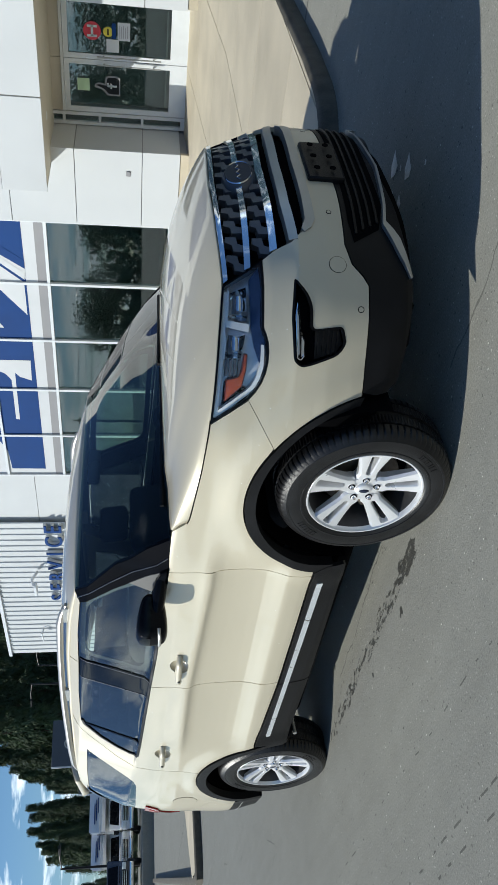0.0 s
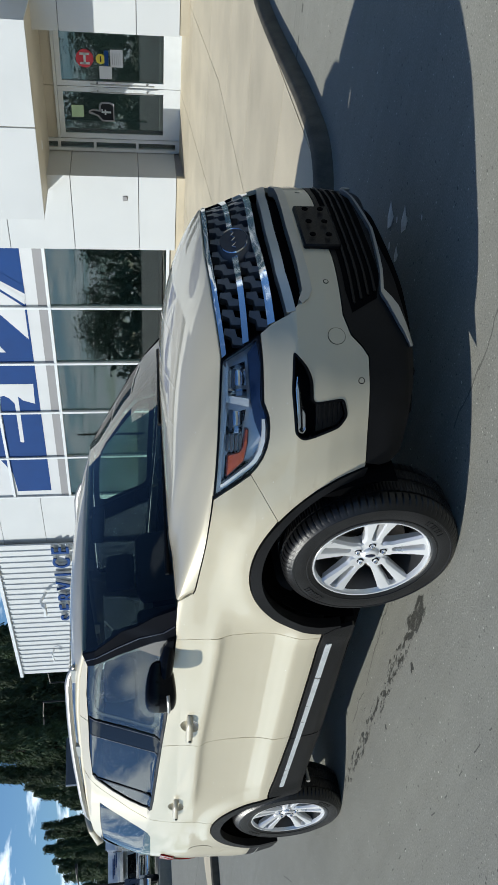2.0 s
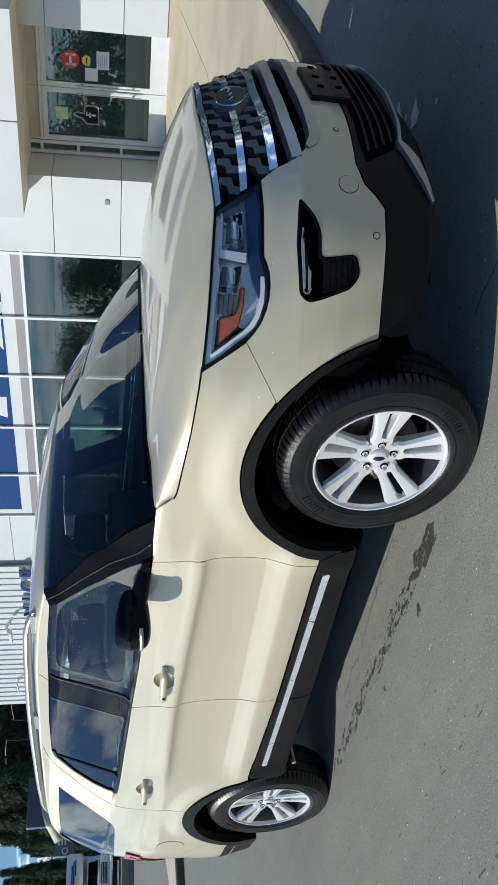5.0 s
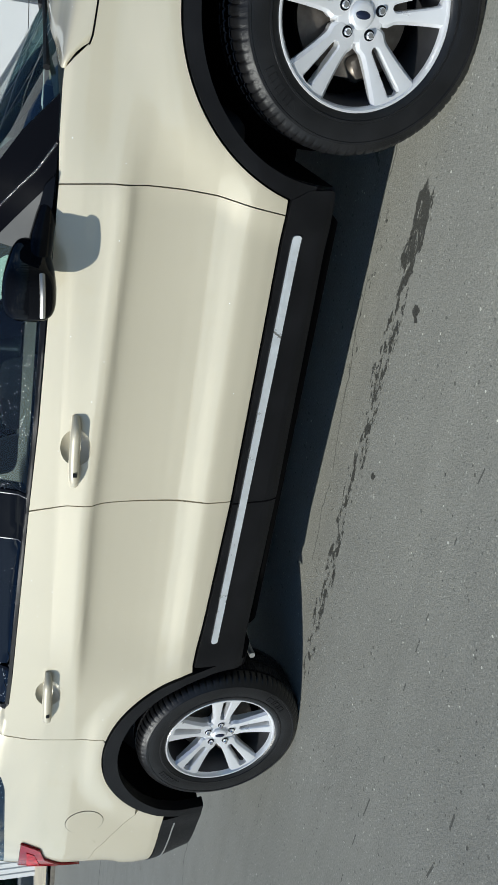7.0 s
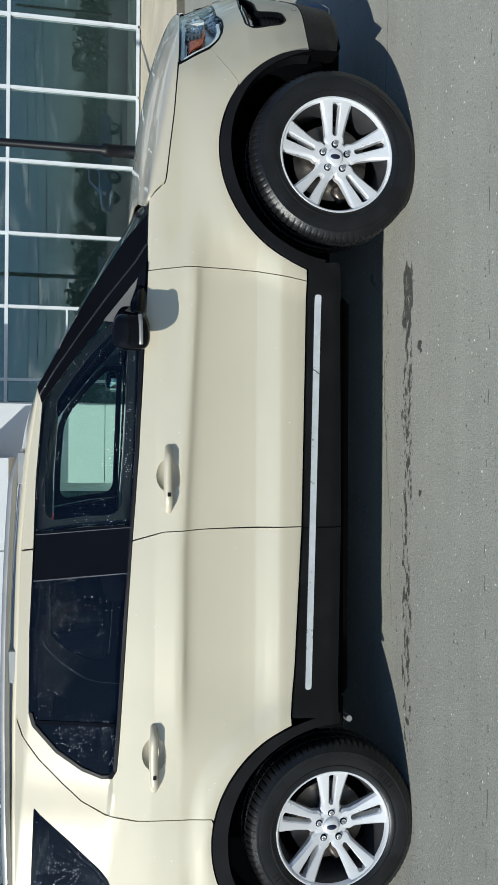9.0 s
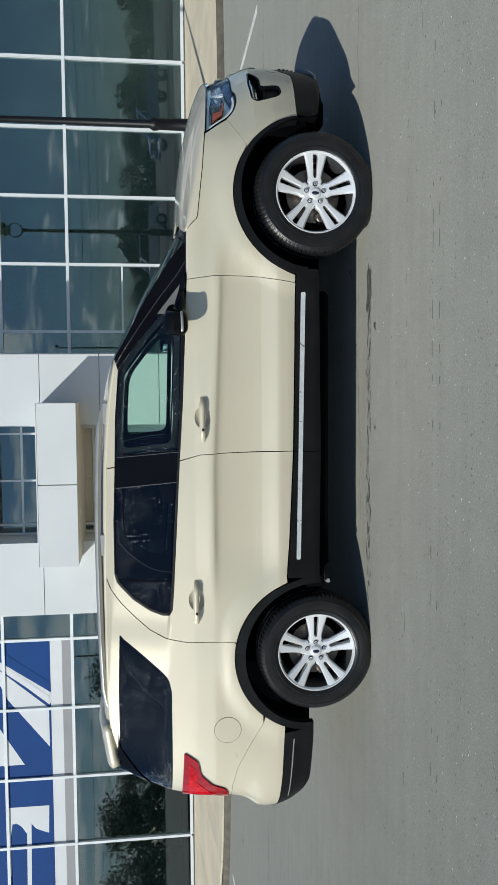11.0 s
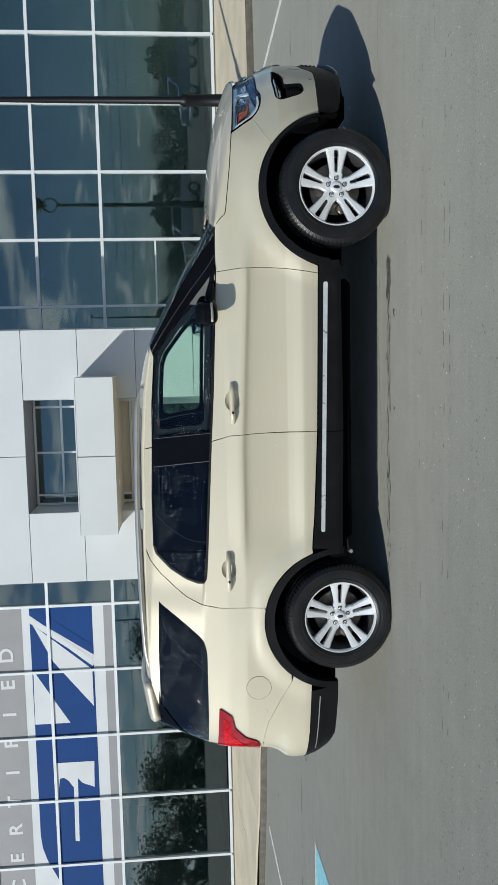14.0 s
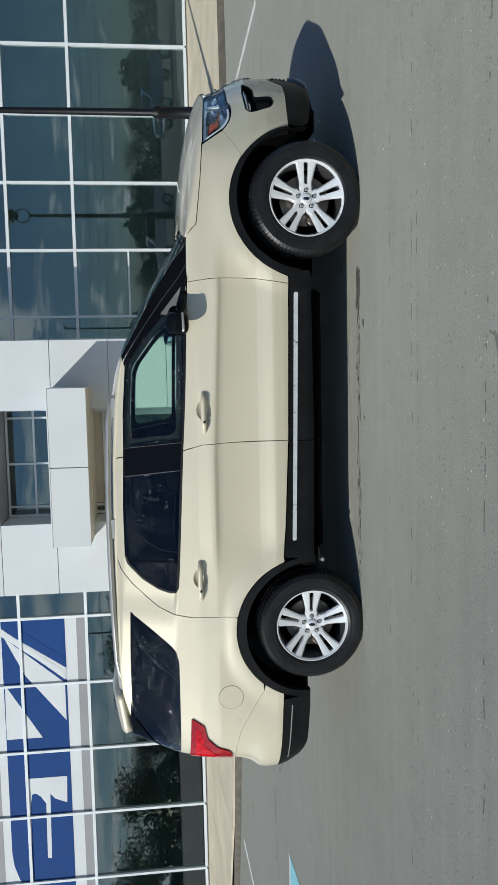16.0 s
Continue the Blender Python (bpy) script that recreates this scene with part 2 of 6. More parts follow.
def add_tube(bm, pts, radius, sides=8, flat=1.0, up=(0, 0, 1), caps=True):
    """A tube along points; radius a number or one for each point; flat squeezes it along up."""
    pts = [Vector(p) for p in pts]
    rings = []
    for i, p in enumerate(pts):
        d = (pts[min(i + 1, len(pts) - 1)] - pts[max(i - 1, 0)]).normalized()
        u = Vector(up)
        u = (u - d * u.dot(d))
        u = u.normalized() if u.length > 1e-4 else d.orthogonal().normalized()
        w = d.cross(u)
        r = radius[i] if isinstance(radius, (list, tuple)) else radius
        rings.append([bm.verts.new(p + w * (r * math.cos(2 * math.pi * k / sides)) + u * (r * flat * math.sin(2 * math.pi * k / sides))) for k in range(sides)])
    for a, b in zip(rings, rings[1:]):
        for k in range(sides):
            bm.faces.new((a[k], a[(k + 1) % sides], b[(k + 1) % sides], b[k]))
    if caps:
        bm.faces.new(rings[0][::-1]); bm.faces.new(rings[-1])
    bmesh.ops.recalc_face_normals(bm, faces=bm.faces)
    return bm


def add_lathe(bm, profile, segs, axis="y", centre=(0, 0, 0), wave=None):
    """Turns a profile of (radius, height) round an axis. wave(k, i, r) may change the radius."""
    rings = []
    for k in range(segs):
        a = 2 * math.pi * k / segs
        ring = []
        for i, (r, h) in enumerate(profile):
            rr = wave(k, i, r) if wave else r
            c, s = rr * math.cos(a), rr * math.sin(a)
            p = {"y": (c, h, s), "z": (c, s, h), "x": (h, c, s)}[axis]
            ring.append(bm.verts.new((p[0] + centre[0], p[1] + centre[1], p[2] + centre[2])))
        rings.append(ring)
    for k in range(segs):
        a, b = rings[k], rings[(k + 1) % segs]
        for i in range(len(profile) - 1):
            bm.faces.new((a[i], b[i], b[i + 1], a[i + 1]))
    bmesh.ops.remove_doubles(bm, verts=bm.verts, dist=1e-6)
    bmesh.ops.recalc_face_normals(bm, faces=bm.faces)
    return bm


def add_prism(bm, poly, thick, m=Matrix()):
    """A flat polygon in x, y, given depth along -z, in the pose m."""
    a = [bm.verts.new(m @ Vector((x, y, 0))) for x, y in poly]
    b = [bm.verts.new(m @ Vector((x, y, -thick))) for x, y in poly]
    n = len(poly)
    fs = [bm.faces.new(a), bm.faces.new(b[::-1])]
    for k in range(n):
        fs.append(bm.faces.new((a[k], b[k], b[(k + 1) % n], a[(k + 1) % n])))
    bmesh.ops.recalc_face_normals(bm, faces=fs)
    return bm


def grid(fn, nu, nv):
    """A sheet of fn(u, v) for u, v in 0..1."""
    bm = bmesh.new()
    vs = [[bm.verts.new(fn(i / nu, j / nv)) for j in range(nv + 1)] for i in range(nu + 1)]
    for i in range(nu):
        for j in range(nv):
            bm.faces.new((vs[i][j], vs[i + 1][j], vs[i + 1][j + 1], vs[i][j + 1]))
    bmesh.ops.recalc_face_normals(bm, faces=bm.faces)
    return bm


# ---- the body's surface ----
from mathutils.geometry import tessellate_polygon
PLAN = [(2.41, 0), (2.408, -.15), (2.395, -.3), (2.352, -.45), (2.287, -.58), (2.197, -.69), (2.095, -.775), (1.985, -.84), (1.845, -.9), (1.7, -.942), (1.5, -.968),
        (1.3, -.98), (.9, -.987), (.3, -.99), (-.4, -.99), (-1.0, -.987), (-1.5, -.98), (-1.9, -.964), (-2.15, -.938), (-2.34, -.886), (-2.465, -.795), (-2.545, -.65),
        (-2.59, -.45), (-2.62, -.22), (-2.63, 0)]


def spline(pts, n=12):
    p = np.array([(pts[0][0], -pts[1][1])] + list(pts) + [(pts[-1][0], -pts[-2][1])], float)
    out = []
    for i in range(1, len(p) - 2):
        a, b, c, d = p[i - 1:i + 3]
        for k in range(n):
            t = k / n
            out.append(.5 * (2 * b + (c - a) * t + (2 * a - 5 * b + 4 * c - d) * t * t + (3 * b - a - 3 * c + d) * t ** 3))
    out.append(p[-2])
    return np.array(out)


CUR = spline(PLAN)
SEG = np.r_[0, np.cumsum(np.hypot(*np.diff(CUR, axis=0).T))]
SEG = SEG + .0155 * np.clip(SEG, 0, 1)
END = float(SEG[-1])
TAN = np.gradient(CUR, SEG, axis=0)
TAN /= np.linalg.norm(TAN, axis=1)[:, None]
NX, NY = -TAN[:, 1], TAN[:, 0]
SIDE = ([.2, .30, .36, .45, .50, .53, .58, .600, .630, .660, .70, .75, .80, .86, .91, .945, .968, .984, .995, 1.002, 1.03, 1.12], [.16, .07, .035, .022, .014, .008, .003, .003, .0095, .0170, .0245, .0275, .028, .0268, .0245, .0218, .0182, .0130, .0060, .0018, .0035, .022])
PLAIN = ([.2, .30, .36, .45, .50, .60, .8, 1.0, 1.12], [.16, .07, .035, .022, .012, .002, .004, .008, .021])
FRONT = ([.18, .24, .30, .40, .60, .72, .82, .87, .92, 1.0, 1.06, 1.2], [.14, .06, .02, .01, .0, .004, .040, .064, .084, .112, .150, .26])
REAR = ([.25, .36, .50, .58, .66, .72, .77, .82, .95, 1.2, 1.3, 1.62, 1.8], [.20, .10, .0, -.03, -.035, -.02, .03, .055, .09, .12, .16, .50, .65])


def ramp(a, b, v):
    t = min(1, max(0, (v - a) / (b - a)))
    return t * t * (3 - 2 * t)


def S(x):
    return float(np.interp(-x, -CUR[:, 0], SEG))


def soft(z, table, r=0.005):
    return (np.interp(z - r, *table) + np.interp(z, *table) + np.interp(z + r, *table)) / 3


FLARE = ((1.415, .30, .517, .566), (-1.44, .36, .50, .52))     # wheel arches stand proud


def P(s, z, off=0.0):
    """A point of the body: s metres along its plan outline from the nose, z its height, off outwards. Below 0, the far flank."""
    a = abs(s)
    x, y, nx, ny = (float(np.interp(a, SEG, c)) for c in (CUR[:, 0], CUR[:, 1], NX, NY))
    if a > END - 0.02 or a < 0.02:
        ny = ny * (min(a, END - a) / 0.02)
    b = 1.198 - .062 * (x - .126)
    k = ramp(-1.15, -.70, x) * (1 - ramp(.86, 1.10, x))
    tilt = .046 * min(1, max(0, (x + .24) / 1.05)) * ramp(.80, .92, z) * ramp(1.12, 1.0, z)
    zz = min(z + tilt, 1.12)
    d = k * soft(zz, SIDE) + (1 - k) * soft(zz, PLAIN)
    if z > 1.12:
        d += (min(z, b) - 1.12) * .15
    if z > b:
        d += .018 * ramp(-1.40, -1.18, x) * (1 - ramp(.78, .92, x)) * min(1, (z - b) / .008) + (z - b) * .42 + max(0, z - b - .36) * .5
    w = ramp(.22, .78, nx) if nx > 0 else nx * nx
    d = (1 - w) * d + w * soft(z, FRONT if nx > 0 else REAR)
    for ax, az, rx, rz in FLARE:
        q = math.hypot((x - ax) / rx, (z - az) / rz)
        if z < 1.02:
            d -= .015 * (1 - ramp(1.0, 1.28, q)) * ramp(1.02, .9, z)
    e = off - d
    return Vector((x + nx * e, (y + ny * e) * (1 if s >= 0 else -1), z))


def on_x(pts):
    """Outline points given by x and height, as s and height."""
    return [(S(x), z) for x, z in pts]


def shrink(poly, d):
    """Draws an outline in by d."""
    n = len(poly)
    area = sum(poly[i][0] * poly[(i + 1) % n][1] - poly[(i + 1) % n][0] * poly[i][1] for i in range(n))
    sg = 1 if area > 0 else -1
    out = []
    for i in range(n):
        a, b, c = (Vector(poly[(i + k) % n]) for k in (-1, 0, 1))
        d1, d2 = (b - a).normalized(), (c - b).normalized()
        n1, n2 = Vector((-d1.y, d1.x)) * sg, Vector((-d2.y, d2.x)) * sg
        m = (n1 + n2)
        m = m.normalized() if m.length > 1e-5 else n1
        q = b + m * (d / max(0.4, m.dot(n1)))
        out.append((q.x, q.y))
    return out


def cut(poly, axis, at, keep):
    out = []
    for i in range(len(poly)):
        p, q = poly[i - 1], poly[i]
        ip, iq = (p[axis] - at) * keep >= -1e-9, (q[axis] - at) * keep >= -1e-9
        if ip != iq:
            t = (at - p[axis]) / (q[axis] - p[axis])
            out.append(tuple(p[k] + t * (q[k] - p[k]) for k in range(2)))
        if iq:
            out.append(q)
    return out


def skin(polys, holes=(), off=0.0, thick=0.02, cell=0.045, gap=0.002, both=False):
    """A bmesh of the body's surface inside outlines of (s, z), with turned-in rims. both: and its mirror."""
    bm = bmesh.new()
    verts, faces = {}, []

    def vert(s, z):
        key = (round(s, 4), round(z, 4))
        if key not in verts:
            verts[key] = bm.verts.new(P(s, z, off))
        return verts[key], key
    jobs = []
    for poly in polys:
        loops = [shrink(poly, gap) if gap else list(poly)] + [list(h) for h in holes]
        jobs.append(loops)
        if both:
            jobs.append([[(-s, z) for s, z in loop] for loop in loops])
    keyed = {}
    for loops in jobs:
        flat = [p for loop in loops for p in loop]
        for tri in tessellate_polygon([[Vector((s, z, 0)) for s, z in loop] for loop in loops]):
            t = [flat[i] for i in tri]
            lo = math.floor(min(p[0] for p in t) / cell)
            hi = math.ceil(max(p[0] for p in t) / cell)
            for i in range(lo, hi):
                c = cut(cut(t, 0, i * cell, 1), 0, (i + 1) * cell, -1)
                if len(c) < 3:
                    continue
                zc = cell * 0.6
                for j in range(math.floor(min(p[1] for p in c) / zc), math.ceil(max(p[1] for p in c) / zc)):
                    e = cut(cut(c, 1, j * zc, 1), 1, (j + 1) * zc, -1)
                    vs = []
                    for p in e:
                        v, key = vert(*p)
                        if v not in vs:
                            vs.append(v); keyed[v] = key
                    if len(vs) >= 3:
                        try:
                            f = bm.faces.new(vs)
                        except ValueError:
                            continue
                        a, b2, c2 = (vs[0].co, vs[1].co, vs[2].co)
                        want = vs[0].co - Vector((0.0, 0.0, vs[0].co.z)) - Vector((vs[0].co.x * 0.55, 0, 0))
                        f.normal_update()
                        if f.normal.dot(want) < 0:
                            f.normal_flip()
    if thick:
        rim = [e for e in bm.edges if e.is_boundary]
        top, low = {}, {}
        for e in rim:
            for v in e.verts:
                if v not in low:
                    top[v] = bm.verts.new(v.co)
                    low[v] = bm.verts.new(P(*keyed[v], off - thick))
        for e in rim:
            a, b = e.verts
            f = e.link_faces[0]
            order = [l.vert for l in f.loops]
            if order[(order.index(a) + 1) % len(order)] is b:
                a, b = b, a
            bm.faces.new((top[a], top[b], low[b], low[a]))
    return bm


def rounded(poly, r=.02, n=4):
    """An outline with its corners rounded."""
    out = []
    for i in range(len(poly)):
        a, b, c = (Vector(poly[(i + k) % len(poly)]) for k in (-1, 0, 1))
        d1, d2 = a - b, c - b
        k = min(r, d1.length * .45, d2.length * .45)
        p, q = b + d1.normalized() * k, b + d2.normalized() * k
        for j in range(n + 1):
            t = j / n
            v = p * (1 - t) ** 2 + b * (2 * t * (1 - t)) + q * t * t
            out.append((v.x, v.y))
    return out


def ring(x, z, rx, rz, a0, a1, n):
    """Points round an arch, by x and height, from the angle a0 to a1."""
    return [(x + rx * math.cos(radians(a0 + (a1 - a0) * k / n)), z + rz * math.sin(radians(a0 + (a1 - a0) * k / n))) for k in range(n + 1)]


# ---- the SUV ----
AF, AR = FLARE      # outer arches: x, z, half length, height
suv = thing("suv", "cream metallic SUV with black lower cladding, parked beside the kerb", "car")


def pair(name, polys, material, label="", holes=(), parent=None, **kw):
    """A body panel and its mirror on the other flank, as two parts."""
    made = []
    for side in (1, -1):
        ps = [[(s * side, z) for s, z in p] for p in polys]
        hs = [[(s * side, z) for s, z in h] for h in holes]
        made.append(part(name, skin(ps, hs, **kw), material, parent or suv, label))
    return made


LAMP_LOW = [(.849, .843), (.872, .834), (.905, .825), (.945, .8225), (.985, .8245), (1.025, .832), (1.065, .8455), (1.098, .865), (1.125, .888)]
HEADLAMP = [(.667, .992), (.565, .850), (.68, .843)] + LAMP_LOW + [(1.235, 1.027), (1.1, 1.018), (.9, 1.006)]
FOG = [(.65, .735), (.715, .683), (.765, .665), (.85, .664), (.832, .548), (.90, .532), (.945, .562), (.985, .66), (.995, .70), (.97, .73), (.805, .744)]
FOG = rounded(FOG, .022, 5)
LAMP_IN, LAMP_GLASS = rounded(shrink(HEADLAMP, .007), .012, 3), rounded(shrink(HEADLAMP, .003), .012, 3)
SEAM_T, SEAM_B = (S(1.885), .888), (S(1.70), .777)

CUP = (.068, .050)                                            # half length and height of the dish behind a door handle
cup_hole = lambda x, z: [(S(x + .015 + CUP[0] * math.cos(2 * math.pi * k / 28)), z + CUP[1] * math.sin(2 * math.pi * k / 28)) for k in range(28)]

# panels
pair("front_fender", [[(1.237, 1.027)] + on_x([(1.56, 1.048), (1.40, 1.067), (1.28, 1.080), (1.262, 1.087), (1.245, 1.102), (1.22, 1.126), (1.19, 1.149), (1.15, 1.152), (1.02, 1.155), (.897, 1.152), (.900, 1.13), (.907, 1.08), (.917, 1.0), (.921, .90), (.920, .80), (.914, .70), (.897, .60), (.882, .50), (.880, .489)])
     + on_x(ring(*AF, 160.3, 60, 44)) + [SEAM_B, SEAM_T]], PAINT)
BUMPER = [(0, .545), (.22, .537), (.51, .539), (.593, .516), (.64, .475), (.677, .453), (.795, .451)] + on_x([(2.0, .455)] + ring(*AF, 16, 57, 24)) + [
    SEAM_B, SEAM_T] + [(s, z - .0025) for s, z in LAMP_LOW[:-1][::-1]] + [(.68, .84), (.565, .845), (.53, .80), (.50, .735), (.46, .70), (.44, .672), (.40, .655), (.22, .66), (0, .662)]
bumper = part("front_bumper", skin([BUMPER], [FOG], gap=0, both=True, cell=.035), PAINT, suv)
pair("front_door", [on_x([(.880, .489), (.882, .50), (.897, .60), (.914, .70), (.920, .80), (.921, .90), (.917, 1.0), (.907, 1.08), (.900, 1.13), (.897, 1.152), (.57, 1.165), (.14, 1.184), (-.2, 1.207), (-.165, 1.081), (-.155, .895), (-.15, .70), (-.15, .505), (.5, .494)])], PAINT, holes=[cup_hole(.05, 1.063)], cell=.016)
pair("door_frame", [on_x([(.43, 1.592), (.13, 1.634), (-.262, 1.661), (-.25, 1.607), (.05, 1.600), (.36, 1.576)])], PAINT)
pair("rear_door", [on_x([(-.15, .505), (-.74, .533), (-.935, .55)] + ring(*AR, 21, 79, 28) + [(-1.335, .88), (-1.335, 1.176), (-1.31, 1.307), (-1.27, 1.40), (-1.21, 1.476), (-1.12, 1.575),
    (-1.03, 1.646), (-.97, 1.67), (-.92, 1.678), (-.6, 1.672), (-.265, 1.661), (-.253, 1.607), (-.6, 1.62), (-.93, 1.619), (-.98, 1.605), (-1.08, 1.508), (-1.145, 1.40), (-1.17, 1.32), (-1.165, 1.285), (-1.13, 1.262),
    (-1.0, 1.252), (-.61, 1.230), (-.202, 1.207), (-.165, 1.081), (-.155, .895)])], PAINT, holes=[cup_hole(-1.08, 1.112)], cell=.016)
QUARTER_GLASS = [(4.34, 1.595), (4.362, 1.575), (4.45, 1.46), (4.56, 1.325), (4.60, 1.29), (4.681, 1.272), (5.2, 1.272), (5.68, 1.282), (5.38, 1.45), (5.13, 1.605), (4.7, 1.606)]
TAIL = [(5.085, 1.20), (5.11, 1.165), (5.15, 1.112), (5.25, 1.092), (5.33, 1.02), (5.37, .94), (5.42, .915), (5.70, .91), (5.74, .95), (5.74, 1.10), (5.72, 1.215), (5.40, 1.212)]
TAIL, QUARTER_GLASS = rounded(TAIL, .015, 3), rounded(QUARTER_GLASS, .03, 4)
SEAM_R = [(4.90, .70), (5.06, .79), (5.20, .86), (5.34, .89), (5.55, .895), (5.74, .895)]
pair("quarter_panel", [on_x([(-1.335, .88)] + ring(*AR, 80, 139, 28)) + SEAM_R + [(5.755, .95), (5.755, 1.225), (5.70, 1.278), (5.16, 1.61), (5.0, 1.655)] +
     on_x([(-1.76, 1.668), (-1.04, 1.678), (-.975, 1.672), (-1.03, 1.648), (-1.12, 1.577), (-1.21, 1.478), (-1.27, 1.402), (-1.312, 1.308), (-1.335, 1.18)])], PAINT,
     holes=[QUARTER_GLASS, TAIL])
rear_bumper = part("rear_bumper", skin([on_x(ring(*AR, 141, 157, 10)) + [(5.3, .572), (5.64, .588), (END, .60), (END, .84), (5.76, .895)] + SEAM_R[::-1]], gap=0, both=True), PAINT, suv)
part("tailgate", skin([[(5.76, .90), (END, .845), (END, 1.26), (5.71, 1.275)]], gap=0, both=True), PAINT, suv)
for ob in pair("quarter_window", [QUARTER_GLASS], GLASS_TINT, "dark tinted glass with dried spots", off=-.003, thick=0, gap=0):
    ob.visible_shadow = False
pair("pillar_trim", [[(5.655, 1.274), (5.735, 1.272), (5.19, 1.622), (5.0, 1.614), (5.115, 1.602), (5.36, 1.45)]], GLOSSBLACK, "gloss black rear pillar trim", off=.004, gap=0, thick=.012)
part("rear_window", skin([[(5.69, 1.285), (END, 1.275), (END, 1.62), (5.14, 1.61)]], gap=0, both=True, off=-.004, thick=0), GLOSSBLACK, suv)
fuel_c = (4.935, .926)
circle = lambda c, r, n=28: [(c[0] + r * math.cos(2 * math.pi * k / n), c[1] + r * math.sin(2 * math.pi * k / n)) for k in range(n)]
fuel_gap = part("fuel_flap", skin([circle(fuel_c, .086)], gap=0, off=.0006, thick=.004), CLAD, suv)
part("flap_disc", skin([circle(fuel_c, .0835)], gap=0, off=.0022, thick=.003), PAINT, fuel_gap)

# tail lamps
for ob in pair("tail_lamp", [TAIL], RED, "glossy red tail lamp", off=.012, gap=.001):
    sd = -1 if ob.data.vertices[0].co.y > 0 else 1
    part("reflector_band", skin([[(s * sd, z) for s, z in [(5.16, 1.175), (5.19, 1.135), (5.31, 1.110), (5.41, 1.03), (5.43, 1.0), (5.47, 1.06), (5.44, 1.17)]]], off=.0145, thick=.003), mat("bright_red_lens", (0.46, 0.004, 0.010), 0.12, 0, 0.45, 40, coat=0.15, spec=.15), ob)

# black lower trim
pair("sill_cladding", [on_x([(.93, .485), (.5, .490), (-.15, .500), (-.74, .529), (-.94, .546), (-.955, .40), (-.95, .335), (-.14, .322), (.85, .332), (.955, .338), (.968, .352), (.962, .43)])], CLAD, off=.012)
for ob in pair("sill_strip", [rounded(on_x([(.825, .455), (.825, .426), (-.15, .446), (-.83, .461), (-.83, .488), (-.15, .473)]), .012, 4)], STRIP, "brushed metal strip on the sill", off=.017, thick=.008, gap=0):
    sd = -1 if ob.data.vertices[0].co.y > 0 else 1
    part("strip_joint", skin([[(s * sd, z) for s, z in on_x([(.515, .463), (.508, .463), (.488, .434), (.495, .434)])]], gap=0, off=.0180, thick=.001), CHROME, ob)
    for k in range(8):
        x = .78 - .036 * k
        zc = float(np.interp(x, [-.15, .825], [.4595, .4405]))
        part("etched_mark", skin([[(s * sd, z) for s, z in on_x([(x, zc + .008), (x - .020, zc + .008), (x - .020, zc - .008), (x, zc - .008)])]], gap=0, off=.0178, thick=.001), STRIP, ob)
pair("sill_joint", [on_x([(-.152, .50), (-.157, .50), (-.157, .325), (-.152, .325)])], DARK, off=.0135, thick=.002, gap=0)
for arch, inner, a0, a1, b1, b0 in ((AF, .455, 15, 166, 176, 11), (AR, .452, -4, 178, 180, -6)):
    x, z, rx, rz = arch
    hub = 1.4325 if x > 0 else -1.4325
    pair("arch_trim", [on_x(ring(x, z, rx - .004, rz - .004, a0, a1, 80) + ring(hub - .005, .375, inner, inner - .012, b1, b0, 80))], CLAD, off=.010, thick=.05, gap=0)
lower = [(0, .54), (.22, .533), (.51, .535), (.590, .512), (.637, .471), (.675, .449), (.795, .447)] + on_x([(2.0, .452), (1.925, .452), (1.915, .40), (1.925, .355)]) + [(1.05, .315), (.93, .290), (.80, .275), (.66, .268), (.40, .30), (0, .33)]
INTAKE = [(-.40, .515), (.40, .515), (.50, .50), (.43, .395), (.30, .365), (-.30, .365), (-.43, .395), (-.50, .50)]
apron = part("lower_bumper", skin([lower], gap=0, both=True, off=.002), CLAD, suv)
# no opening here: a black sheet on the apron stands for the shaded intake
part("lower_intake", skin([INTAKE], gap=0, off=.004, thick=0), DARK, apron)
for k in range(4):
    z = .395 + .03 * k
    w = .40 + .02 * k
    part("intake_slat", skin([[(-w, z), (w, z), (w, z + .010), (-w, z + .010)]], gap=0, off=.012, thick=.012), CLAD, apron)
part("skid_lip", skin([[(0, .338), (.30, .364), (.41, .380), (.47, .355), (.55, .325), (.635, .285), (.63, .275), (.54, .300), (.47, .318), (.43, .340), (.395, .366), (.30, .352), (0, .327)]], gap=0, both=True, off=.022, thick=.03), SATIN, apron)
# black instead of cladding plastic, to paint in the shade under the nose
part("chin", skin([[(0, .30), (.30, .32), (.42, .30), (.66, .275), (.9, .295), (.96, .31), (.90, .26), (0, .25)]], gap=0, both=True, off=-.03, thick=.03), DARK, apron)
part("rear_valance", skin([on_x([(-1.945, .565), (-1.93, .45), (-1.885, .375)]) + [(5.05, .372), (5.35, .385), (5.55, .44), (END, .45), (END, .595), (5.64, .583), (5.3, .567)]], gap=0, both=True, off=.003), CLAD, suv)
pair("valance_groove", [[(5.02, .505), (5.48, .525), (5.48, .519), (5.02, .498)]], SATIN, off=.006, thick=.003, gap=0)

